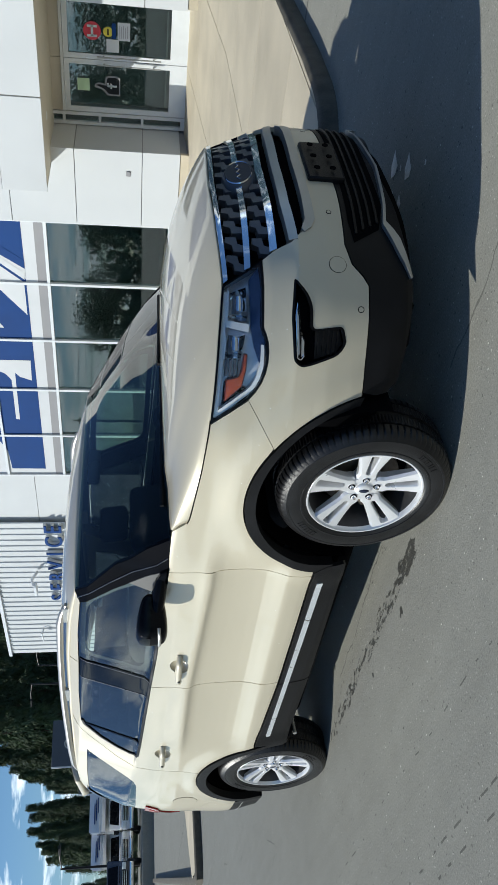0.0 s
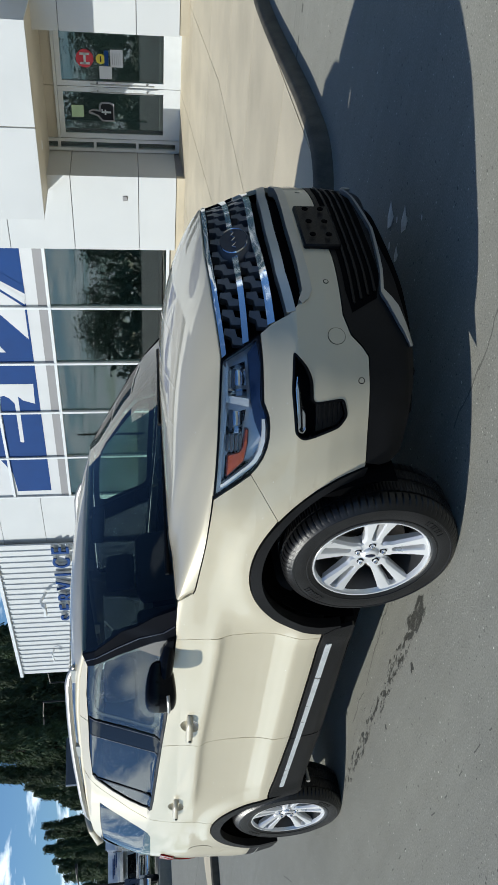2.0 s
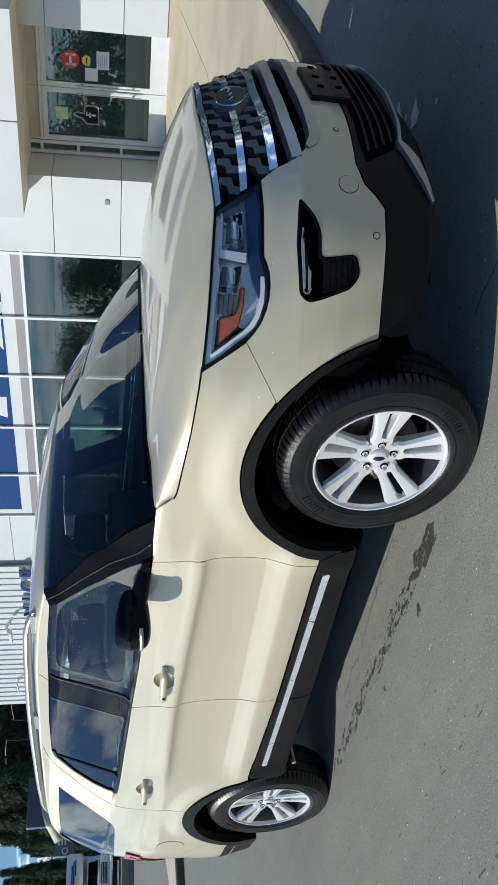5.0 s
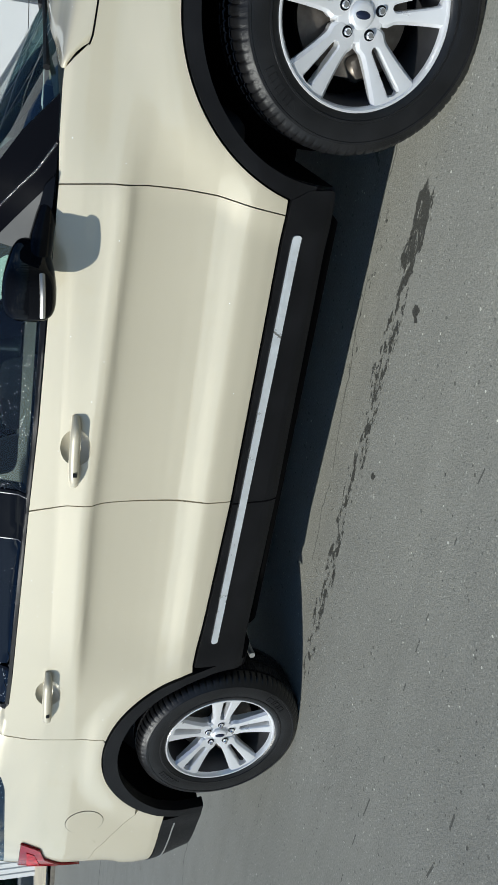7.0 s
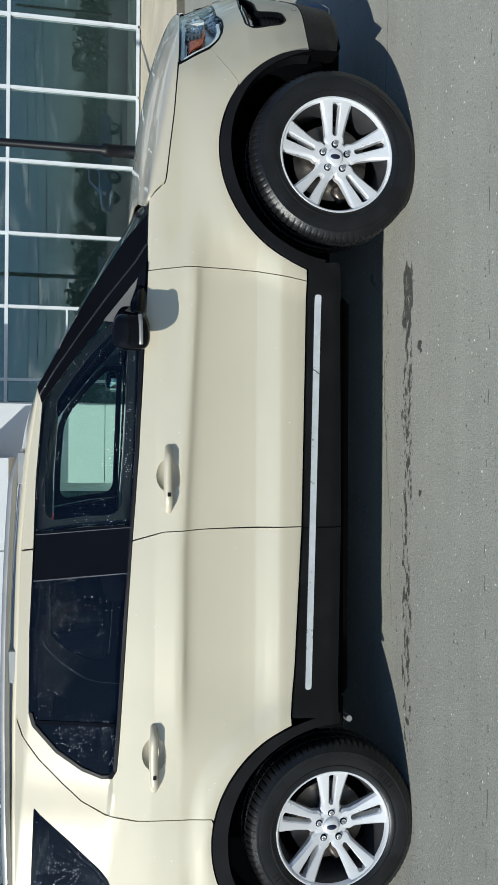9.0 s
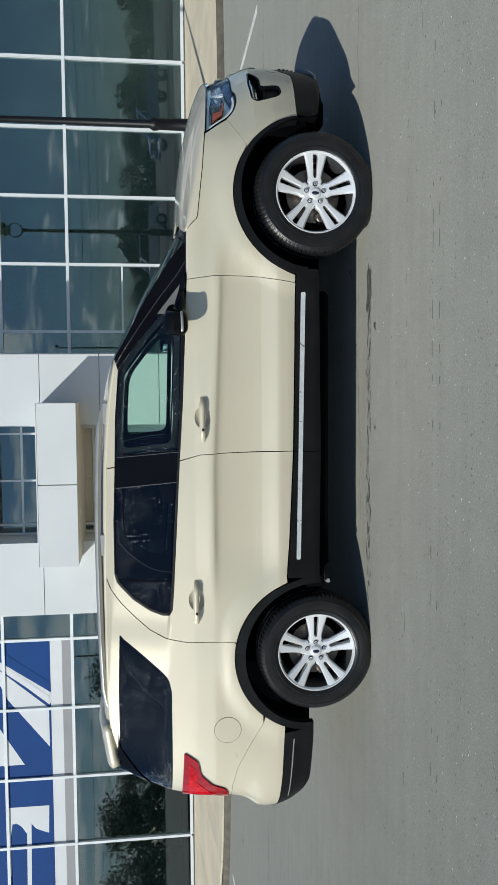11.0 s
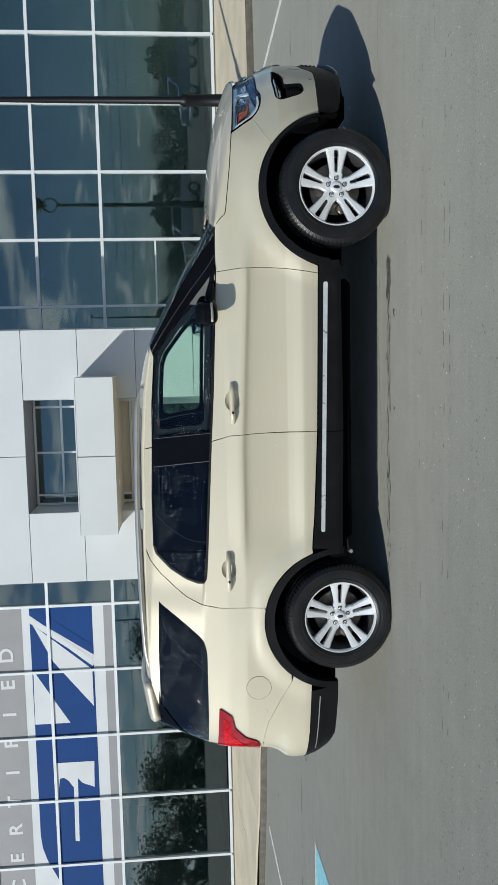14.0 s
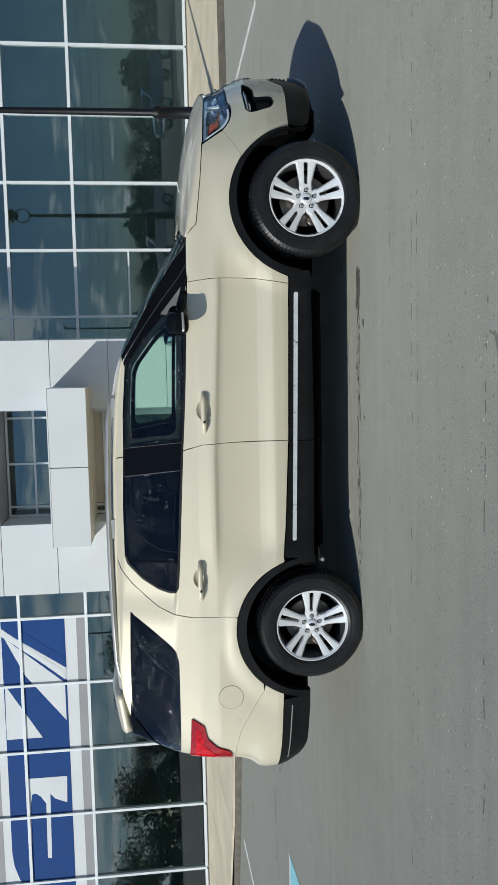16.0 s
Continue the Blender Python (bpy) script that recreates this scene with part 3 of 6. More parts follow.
# windows
pair("a_pillar", [on_x([(1.13, 1.155), (1.02, 1.25), (.80, 1.395), (.55, 1.53), (.43, 1.60), (.36, 1.578), (.40, 1.55), (.60, 1.405), (.745, 1.285), (.86, 1.192), (.89, 1.162), (.94, 1.157)])], PILLAR, off=.002, gap=0)
for sd in (1, -1):
    bead = [P(S(x) * sd, z, .004) for x, z in ((1.005, 1.158), (.93, 1.205), (.80, 1.312), (.645, 1.425), (.50, 1.524), (.395, 1.588))]
    part("pillar_bead", add_tube(bmesh.new(), bead, .0045, 8), BEAD, suv, "glossy black moulding along the pillar")
pair("b_pillar", [on_x([(-.135, 1.206), (-.15, 1.40), (-.185, 1.60), (-.385, 1.607), (-.355, 1.40), (-.335, 1.218)])], GLOSSBLACK, off=.001, gap=.001, thick=.01)
pair("belt_moulding", [on_x([(.80, 1.176), (.14, 1.199), (-.2, 1.221), (-.61, 1.244), (-1.0, 1.266), (-1.13, 1.276), (-1.125, 1.263), (-1.0, 1.253), (-.61, 1.231), (-.2, 1.208), (.14, 1.186), (.85, 1.158)])], CLAD, off=.004, gap=0)
for ob in pair("front_window", [on_x([(.80, 1.18), (.75, 1.275), (.60, 1.402), (.40, 1.548), (.36, 1.572), (.30, 1.582), (.05, 1.598), (-.19, 1.603), (-.15, 1.40), (-.14, 1.21), (.14, 1.195)])], GLASS_FRONT, "clear door glass speckled with water drops", off=-.004, thick=0, gap=0):
    ob.visible_shadow = False
for ob in pair("rear_door_window", [on_x([(-.33, 1.228), (-.35, 1.40), (-.38, 1.608), (-.60, 1.618), (-.93, 1.617), (-.98, 1.60), (-1.08, 1.505), (-1.14, 1.40), (-1.165, 1.32), (-1.16, 1.29), (-1.125, 1.27), (-1.0, 1.262), (-.61, 1.24)])], GLASS_TINT, "dark tinted door glass with dried spots", off=-.004, thick=0, gap=0):
    ob.visible_shadow = False
FRAME_OUT = on_x([(.70, 1.19), (.695, 1.30), (.60, 1.395), (.40, 1.545), (.30, 1.58), (.05, 1.596), (-.18, 1.60), (-.145, 1.40), (-.135, 1.215)])
pair("door_frame_lining", [FRAME_OUT], CLAD, "black lining round the door glass", holes=[rounded(shrink(FRAME_OUT, .034), .07, 5)], off=-.030, gap=0, thick=.01)
pair("window_bar", [on_x([(-.945, 1.262), (-.960, 1.262), (-.975, 1.61), (-.960, 1.612)])], GLOSSBLACK, off=.001, gap=0, thick=.008)
# thin grey strips stand in for the highlights along the glass edges
pair("glass_edge", [on_x([(-.332, 1.225), (-.336, 1.225), (-.386, 1.606), (-.382, 1.606)]), on_x([(-.145, 1.207), (-.148, 1.207), (-.192, 1.60), (-.189, 1.60)])], GRILLE, off=.003, gap=0, thick=.004)
pair("window_seal", [on_x([(-.93, 1.622), (-.985, 1.606), (-1.085, 1.508), (-1.15, 1.40), (-1.174, 1.32), (-1.168, 1.283), (-1.132, 1.262), (-1.125, 1.272), (-1.155, 1.29), (-1.16, 1.32), (-1.135, 1.40), (-1.073, 1.50), (-.978, 1.592), (-.93, 1.606)])], CLAD, off=.003, gap=0, thick=.01)

# hood: lofted from the nose line to the cowl
NOSE = ([0, .37, .667, .9, 1.1, 1.237], [1.022, 1.012, .994, 1.008, 1.020, 1.030])


def hood_point(u, v):
    side, a = (1 if v >= .5 else -1), abs(2 * v - 1)
    a = 1 - (1 - a) ** 1.7
    s = a * 1.237
    f = P(s, float(np.interp(s, *NOSE)), .004)
    r = Vector((float(np.interp(a, [0, .3, .6, .8, .9, .955, .98, 1], [1.365, 1.35, 1.285, 1.215, 1.193, 1.190, 1.215, 1.262])), -float(np.interp(a, [0, .85, .93, .955, 1], [0, .815, .920, .938, .945])), 0))
    u2 = u * u
    p = f.lerp(r, u2)
    xe = 1.795 - .533 * u2
    rim = P(S(xe), float(np.interp(-xe, [-1.80, -1.56, -1.40, -1.28, -1.25], [1.026, 1.046, 1.065, 1.078, 1.087])), -.005)
    fe = P(1.237, 1.030, .004).lerp(Vector((1.262, -.945, 0)), u2)
    w = a ** 3
    p.x += (rim.x - fe.x) * w
    p.y += (rim.y - fe.y) * w
    xc = 2.31 - .945 * u2
    top = 1.022 + .165 * (1 - (1 - min(1, (2.31 - xc) / .96)) ** 2.1) ** .86
    fold = ramp(.66, .78, a) * min(1, u2 * 3)
    back = u2 ** 3
    crown = .22 * a ** 2 + .10 * fold + .22 * ramp(.62, 1.0, a) * (1 - back) + (.56 - .10 * min(1, u2 * 3) + .22 * back) * a ** (14 + 46 * back)
    p.z = top + (rim.z - top) * crown + (f.z - 1.022 - .007 * crown) * (1 - u2) ** 4
    p.y *= side
    return p


hood = part("hood", grid(hood_point, 40, 80), PAINT, suv)
hood.modifiers.new("thick", "SOLIDIFY").thickness = 0.012
for sd in (1, -1):
    gap_line = []
    for k in range(25):
        xe = 1.80 - .545 * k / 24
        q = P(S(xe), float(np.interp(-xe, [-1.80, -1.56, -1.40, -1.28, -1.25], [1.028, 1.048, 1.067, 1.080, 1.090])), -.0005)
        gap_line.append((q.x, q.y * sd, q.z))
    part("hood_gap", add_tube(bmesh.new(), gap_line, .0026, 6), DARK, hood, "dark gap between hood and fender")


# windscreen, roof
def screen_point(u, v):
    side, a = (1 if v >= .5 else -1), abs(2 * v - 1)
    x, z = float(np.interp(u, [0, .25, .5, .75, 1], [1.12, 1.02, .80, .55, .43])), float(np.interp(u, [0, .25, .5, .75, 1], [1.157, 1.25, 1.395, 1.53, 1.60]))
    e = P(S(x), z, -.004)
    c = Vector((1.34 - .81 * u, 0, float(np.interp(u, [0, .3, .5, .75, 1], [1.165, 1.295, 1.388, 1.501, 1.596]))))
    p = c.lerp(e, a ** 2.4)
    p.y = e.y * a * side
    return p


screen = part("windscreen", grid(screen_point, 20, 32), GLASS_SCREEN, suv, "clear glass windscreen")
if screen.data.polygons[100].normal.z < 0:
    screen.data.flip_normals()
screen.visible_shadow = False


def roof_point(u, v):
    side, a = (1 if v >= .5 else -1), abs(2 * v - 1)
    x = .43 - 2.53 * u
    e = P(S(x), float(np.interp(-x, [-.43, -.13, .26, 1.04, 1.76, 2.1], [1.600, 1.640, 1.668, 1.682, 1.672, 1.655])), 0)
    xc = .53 - 2.73 * u
    c = Vector((xc, 0, float(np.interp(-xc, [-.53, -.42, -.30, -.16, 0, .3, .6, .9, 1.3, 1.7, 2.0, 2.2], [1.598, 1.646, 1.681, 1.703, 1.720, 1.745, 1.760, 1.766, 1.762, 1.747, 1.725, 1.694]))))
    p = c.lerp(e, a ** 2)
    p.z = c.z + (e.z - c.z) * (.45 * a ** 2 + .55 * a ** 8)
    p.y = e.y * a * side
    return p


roof = part("roof", grid(roof_point, 44, 40), PAINT, suv)
roof.modifiers.new("thick", "SOLIDIFY").thickness = 0.018
part("rear_spoiler", grid(lambda u, v: roof_point(.92, v * .99 + .005) + Vector((-.02 - .28 * u, 0, -.006 - .045 * u - .010 * (2 * v - 1) ** 2)), 6, 28), PAINT, suv).modifiers.new("thick", "SOLIDIFY").thickness = -0.05
for side in (1, -1):
    pts = []
    for k in range(25):
        t = k / 24
        x = .17 - 2.02 * t
        lift = .030 * min(1, min(t, 1 - t) / .07) ** .6
        e = P(S(x), 1.645)
        pts.append((x, (e.y + .055) * side, 1.664 + .030 * math.sin(math.pi * t ** .9) + lift))
    rail = part("roof_rail", add_tube(bmesh.new(), pts, [.012 + .012 * min(1, min(k, 24 - k) / 2) for k in range(25)], 10, .85), SATIN, suv, "silver roof rail")
    for k in (1, 11, 22):
        part("rail_foot", box(pts[k][0] - .07, pts[k][1] - .014, 1.63, pts[k][0] + .07, pts[k][1] + .014, pts[k][2] - .004, .006), SATIN, rail)

# cowl and wipers
part("cowl", grid(lambda u, v: Vector((1.345 - .16 * abs(2 * v - 1) ** 2.2 - .20 * u, (1 - 2 * v) * .942, 1.160 - .016 * abs(2 * v - 1) ** 2.3 + .006 * u)), 3, 24), CLAD, suv)
for y0, y1 in ((-.72, -.05), (.0, .62)):
    a, b = screen_point(.035, .5 - y0 / 1.7), screen_point(.02, .5 - y1 / 1.7)
    w = part("wiper", add_tube(bmesh.new(), [a + Vector((.0, 0, .016)), a.lerp(b, .5) + Vector((.015, 0, .012)), b + Vector((.01, 0, .010))], .009, 6), CLAD, suv)
    part("wiper_blade", add_tube(bmesh.new(), [a + Vector((0, 0, .012)), b + Vector((.01, 0, .012))], .008, 6), CLAD, w)

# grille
# sheet behind the bars, the shade of the grille's depth in its colour
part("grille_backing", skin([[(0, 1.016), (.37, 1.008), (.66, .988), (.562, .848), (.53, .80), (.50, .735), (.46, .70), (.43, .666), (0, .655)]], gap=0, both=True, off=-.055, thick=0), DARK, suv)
grille = part("grille", skin([[(0, 1.014), (.37, 1.006), (.655, .988), (.64, .972), (.37, .988), (0, .997)]], gap=0, both=True, off=.006, thick=.05), CHROME, suv, "chrome-edged front grille")
for z0, z1, w0, w1, h in ((.905, .900, .08, .60, .022), (.822, .806, 0, .535, .026)):
    part("chrome_bar", skin([[(w0, z0 + h / 2), (w1, z1 + h / 2), (w1 - .01, z1 - h / 2), (w0, z0 - h / 2)]], gap=0, both=True, off=.004, thick=.035), CHROME, grille)
part("satin_bar", skin([[(0, .772), (.30, .768), (.495, .748), (.492, .715), (.30, .735), (0, .740)]], gap=0, both=True, off=.004, thick=.04), SATIN, grille)
part("satin_bar", skin([[(0, .690), (.30, .685), (.40, .683), (.445, .700), (.462, .690), (.44, .662), (.40, .645), (.22, .652), (0, .655)]], gap=0, both=True, off=.008, thick=.04), SATIN, grille)
# the mesh of bent plates between the bars
for r, (za, zb) in enumerate(((.990, .912), (.893, .822))):
    for k in range(-6, 6):
        c = (k + .5 + .35 * (r == 1)) * .100
        if abs(c) > (.60, .53)[r]:
            continue
        top, low = za - abs(c) * .03, zb - abs(c) * .02
        h = top - low
        piece = [(c - .046, top - h * .04), (c - .016, top - h * .0), (c + .006, top - h * .36), (c + .040, top - h * .42), (c + .052, top - h * .98), (c + .022, low), (c + .004, low + h * .36), (c - .034, low + h * .44)]
        part("grille_plate", skin([piece], gap=0, off=-.012, thick=.035, cell=.05), GRILLE, grille)
badge = part("badge", add_lathe(bmesh.new(), [(0, .05), (.060, .048), (.072, .038), (.078, .020), (.078, -.02), (0, -.02)], 32, "x"), GRILLE, suv)
badge.matrix_local = Matrix.Translation((2.300, 0, .886)) @ Matrix.Rotation(radians(-17), 4, "Y") @ Matrix.Diagonal((1, 1.45, .92, 1))
part("badge_rim", add_lathe(bmesh.new(), [(.0595, .048), (.0615, .053), (.0635, .048)], 32, "x"), CHROME, badge)
part("badge_face", add_lathe(bmesh.new(), [(0, .053), (.058, .051), (.062, .047), (0, .047)], 32, "x"), BADGE, badge)
bars = add_tube(bmesh.new(), [(.0535, -.044, -.006), (.0545, -.034, .010), (.0550, -.022, -.008), (.0555, -.008, .008), (.0555, .006, -.008), (.0550, .020, .008), (.0545, .034, -.006), (.0535, .044, .004)], .0028, 6)
part("badge_mark", bars, CHROME, badge)
plate = part("plate_bracket", box(-.012, -.155, -.075, .014, .155, .075, .006, Matrix.Translation((2.412, 0, .565))), CLAD, suv)
for y in (-.10, 0, .10):
    for z in (.535, .60):
        part("bracket_hole", add_lathe(bmesh.new(), [(0, 0), (.011, 0), (.013, .002), (.013, -.002)], 10, "x", (2.4405, y, z)), DARK, plate)


# headlamps
def lamp_side(sd):
    m = lambda pts: [[(s * sd, z) for s, z in pts]]
    bowl = part("headlamp", skin(m(HEADLAMP), gap=.003, off=-.05, thick=0), BOWL, suv, "clear headlamp with an amber corner lamp")
    part("lamp_rim", skin([[(s * sd, z) for s, z in HEADLAMP]], [[(s * sd, z) for s, z in LAMP_IN]], gap=0, off=.001, thick=.05), GLOSSBLACK, bowl)
    part("dark_band", skin(m([(.585, .86), (.68, .850), (.85, .852), (.905, .833), (.99, .838), (.99, .852), (.93, .872), (.85, .885), (.635, .892)]), gap=0, off=-.022, thick=.02), NAVY, bowl)
    part("light_guide", skin(m([(1.224, 1.020), (1.112, .888), (1.085, .866), (1.050, .849), (1.005, .838), (.950, .836), (.915, .838), (.915, .848), (.955, .848), (1.000, .851), (1.042, .862), (1.075, .879), (1.098, .899), (1.182, 1.000), (1.0, .988), (.70, .968), (.68, .983), (.95, 1.001)]), gap=0, off=-.012, thick=.02), WHITE_LENS, bowl)
    corner = rounded([(.955, .896), (1.02, .900), (1.085, .914), (1.150, .980), (1.060, .975), (1.046, .930), (1.02, .917), (.955, .911)], .008, 3)
    rim_ = part("corner_lamp", skin(m(corner), gap=0, off=-.016, thick=.02), AMBER_RIM, bowl, "amber corner lamp")
    part("amber_lens", skin(m(shrink(corner, .004)), gap=0, off=-.012, thick=.006), AMBER, rim_)
    for s0, s1, t0, t1, u0, u1 in ((.672, .822, .904, .900, .966, .972), (.878, .975, .905, .922, .976, .984)):
        cell = bmesh.new()
        rims = []
        for depth, k in ((-.016, 0), (-.030, .10), (-.044, .26), (-.052, .42)):
            sm, zm = (s0 + s1) / 2, (t0 + u1) / 2
            loop = []
            for s, z in ((s0, t0), (sm, (t0 + t1) / 2), (s1, t1), (s1, (t1 + u1) / 2), (s1, u1), (sm, (u0 + u1) / 2), (s0 + .025, u0), (s0 + .012, (t0 + u0) / 2)):
                loop.append(cell.verts.new(P((s + (sm - s) * k) * sd, z + (zm - z) * k, depth)))
            rims.append(loop)
        for lo, hi in zip(rims, rims[1:]):
            for k in range(8):
                cell.faces.new((lo[k], lo[(k + 1) % 8], hi[(k + 1) % 8], hi[k]))
        cell.faces.new(rims[-1])
        bmesh.ops.recalc_face_normals(cell, faces=cell.faces)
        part("reflector", cell, CHROME, bowl)
        part("cell_edge", skin(m([(s0 - .004, u0 + .004), (s1 + .004, u1 + .004), (s1 + .004, u1 - .002), (s0 + .02, u0 - .002)]), gap=0, off=-.010, thick=.012), WHITE_LENS, bowl)
    part("divider", skin(m([(.82, .975), (.85, .978), (.868, .895), (.835, .893)]), gap=0, off=-.010, thick=.035), WHITE_LENS, bowl)
    for k in range(4):
        part("fin", skin(m([(.985, .978 - .016 * k), (1.05, .980 - .016 * k), (1.045, .971 - .016 * k), (.980, .969 - .016 * k)]), gap=0, off=-.018, thick=.02), GRILLE, bowl)
    for x0, x1, z0, z1 in ((.715, .775, .918, .950), (.895, .945, .930, .965)):
        block = part("lamp_module", skin(m([(x0 - .012, z1), (x1 + .012, z1 + .004), (x1 + .012, z1 - .012), (x0 - .012, z1 - .014)]), gap=0, off=-.018, thick=.02), GRILLE, bowl)
        part("module_lens", add_tube(bmesh.new(), [P(x0 * sd, (z0 + z1) / 2 - .006, -.034), P((x0 + x1) / 2 * sd, (z0 + z1) / 2 - .006, -.028), P(x1 * sd, (z0 + z1) / 2 - .006, -.034)], .017, 12), CHROME, block)
    marks = skin([q for k in range(6) for q in m([(.72 + .022 * k, .862), (.735 + .022 * k, .862), (.735 + .022 * k, .853), (.72 + .022 * k, .853)])], gap=0, off=-.04, thick=0)
    part("lamp_marking", marks, WHITE_LENS, bowl)
    cover = part("lens_cover", skin(m(LAMP_GLASS), gap=0, off=0, thick=0), LENS, bowl)
    cover.visible_shadow = False
    # fog lamp pocket: a set-back sheet, its inner shade painted black
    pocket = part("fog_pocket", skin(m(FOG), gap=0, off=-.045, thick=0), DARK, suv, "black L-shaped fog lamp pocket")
    part("pocket_rim", skin(m(FOG), [[(s * sd, z) for s, z in shrink(FOG, .008)]], gap=0, off=.001, thick=.05), GLOSSBLACK, pocket)
    part("pocket_insert", skin(m([(.84, .65), (.838, .56), (.90, .545), (.935, .568), (.965, .65)]), gap=0, off=-.022, thick=.02), CLAD, pocket)
    fog = rounded([(.745, .722), (.80, .728), (.962, .716), (.970, .70), (.950, .686), (.89, .688), (.85, .703), (.78, .710)], .008, 3)
    lamp = part("fog_lamp", skin(m(fog), [[(s * sd, z) for s, z in shrink(fog, .0035)]], gap=0, off=-.012, thick=.03), CHROME, pocket, "clear fog lamp bar")
    part("fog_reflector", skin(m([(.76, .722), (.955, .713), (.945, .704), (.80, .714)]), gap=0, off=-.026, thick=.012), BOWL, lamp)
    part("fog_reflector", skin(m([(.875, .701), (.958, .698), (.948, .689), (.895, .690)]), gap=0, off=-.022, thick=.012), CHROME, lamp)
    pane = part("fog_lens", skin(m(shrink(fog, .002)), gap=0, off=-.013, thick=0), LENS, lamp)
    pane.visible_shadow = False
    for k in range(5):
        part("insert_rib", skin(m([(.850, .560 + .018 * k), (.945, .566 + .018 * k), (.945, .571 + .018 * k), (.850, .565 + .018 * k)]), gap=0, off=-.018, thick=.006), CLAD, pocket)
    for c, r in (((.768, .482), .013), ((.355, .585), .011), ((.597, .570), .034)):
        c = (c[0] * sd, c[1])
        o = part("bumper_cap", skin([circle(c, r)], gap=0, off=.0005, thick=.003), CLAD, bumper)
        part("cap_disc", skin([circle(c, r - (.002 if r > .02 else .0035))], gap=0, off=.0018, thick=.003), PAINT, o)


lamp_side(1)
lamp_side(-1)


# door mirrors, handles
def mirror_point(d):
    """A point of the mirror's shell in the direction d from its middle."""
    q = Vector([math.copysign(abs(c) ** .56, c) for c in d])
    q = q / max(1, max(abs(q.x), abs(q.y), abs(q.z)))
    out = (1 - q.y) / 2                                  # 0 at the door, 1 at the tip
    inner = (1 - out) ** 1.5
    z = q.z * (.074 + .006 * out) * (1 - .10 * max(0, q.x)) * (1 - .30 * inner) - .006 + .004 * out
    return Vector((q.x * (.074 if q.x > 0 else .082 * (1 - .75 * inner)) - .046 * out + .030 + .030 * inner, q.y * (.112 if q.y < 0 else .072), z))


def mirror(sd):
    shell = bmesh.new()
    bmesh.ops.create_icosphere(shell, subdivisions=4, radius=1)
    for v in shell.verts:
        v.co = mirror_point(v.co)
    house = part("door_mirror", shell, GLOSSBLACK, suv, "gloss black door mirror")
    house.matrix_local = Matrix.Translation((.632, -1.034 * sd, 1.226)) @ Matrix.Diagonal((1, sd, 1, 1))
    strip = [mirror_point(Vector((math.cos(radians(k)), -math.sin(radians(k)), -.25)).normalized()) for k in range(38, 112, 6)]
    part("turn_signal", add_tube(bmesh.new(), strip, .0080, 8), SATIN, house, "clear turn signal strip")
    part("mirror_arm", add_tube(bmesh.new(), [(.21, .120, -.050), (.165, .095, -.044), (.11, .06, -.034), (.05, .02, -.026)], [.030, .046, .056, .054], 16, .62), GLOSSBLACK, house)
    part("mirror_glass", grid(lambda u, v: mirror_point(Vector((-1, (v - .5) * 1.1 - .25, (u - .5) * .8)).normalized()) + Vector((-.003, 0, 0)), 6, 8), CHROME, house)


mirror(1)
mirror(-1)
pair("mirror_base", [rounded(on_x([(.925, 1.160), (.89, 1.188), (.80, 1.206), (.76, 1.190), (.78, 1.168)]), .012, 3)], GLOSSBLACK, off=.022, thick=.03, gap=0)
pair("mirror_sail", [on_x([(.905, 1.165), (.872, 1.190), (.745, 1.292), (.700, 1.328), (.692, 1.25), (.695, 1.185), (.80, 1.172)])], SAIL, off=.006, gap=0, thick=.01)
for x, z in ((.05, 1.063), (-1.08, 1.112)):
    for sd in (1, -1):
        pts = []
        for k in range(13):
            t = k / 12
            xx = x + .128 - .256 * t
            out = .036 * min(1, min(t, 1 - t) / .14) ** .5
            p = P(S(xx), z + .004 - .004 * t + .004 * math.sin(math.pi * t), out - .004)
            pts.append((p.x, p.y * sd, p.z))
        h = part("door_handle", add_tube(bmesh.new(), pts, [.0135 + .0045 * min(1, min(k, 12 - k) / 2) for k in range(13)], 12, 1.0), PAINT, suv)
        cup = grid(lambda u, v: (lambda q: Vector((q.x, q.y * sd, q.z)))(P(S(x + .015 + CUP[0] * u * math.cos(2 * math.pi * v)), z + CUP[1] * u * math.sin(2 * math.pi * v), -.026 * (1 - u ** 2.5))), 8, 28)
        part("handle_cup", cup, PAINT, h)
        part("key_hole", box(-.008, -.0015, -.007, .008, .0015, .007, .001, Matrix.Translation((x - .060, (P(S(x - .060), z).y - .0505) * sd, z + .002))), CLAD, h)


# wheels
TYRE_HALF = [(.240, .103), (.246, .115), (.258, .1212), (.268, .1232), (.2692, .1262), (.2748, .1262), (.276, .1242), (.300, .1275), (.326, .1250), (.3272, .1268), (.334, .1262), (.3365, .1235),
             (.353, .1145), (.365, .101), (.371, .086), (.3725, .066), (.3645, .065), (.3645, .056), (.3735, .055), (.3745, .012), (.366, .011)]
TYRE = [(r, -h) for r, h in TYRE_HALF] + [(r, h) for r, h in TYRE_HALF[::-1]]
LIP = [(.252, -.085), (.2490, -.108), (.2495, -.1150), (.2470, -.1180), (.2420, -.1172), (.2375, -.1105), (.2335, -.097)]
BARREL = [(.2335, -.097), (.222, -.06), (.216, .0), (.216, .10), (.23, .105)]
HUB_Z = .354


def tyre_wave(k, i, r):
    """Cuts across the shoulders and sipes in the middle ribs."""
    i = min(i, len(TYRE) - 1 - i)
    if 12 <= i <= 15 and k % 6 == 0:
        return r - (.0015 if i == 12 else .006)
    if i in (18, 19) and (k + 3 * (i % 2)) % 6 == 0:
        return r - .006
    return r


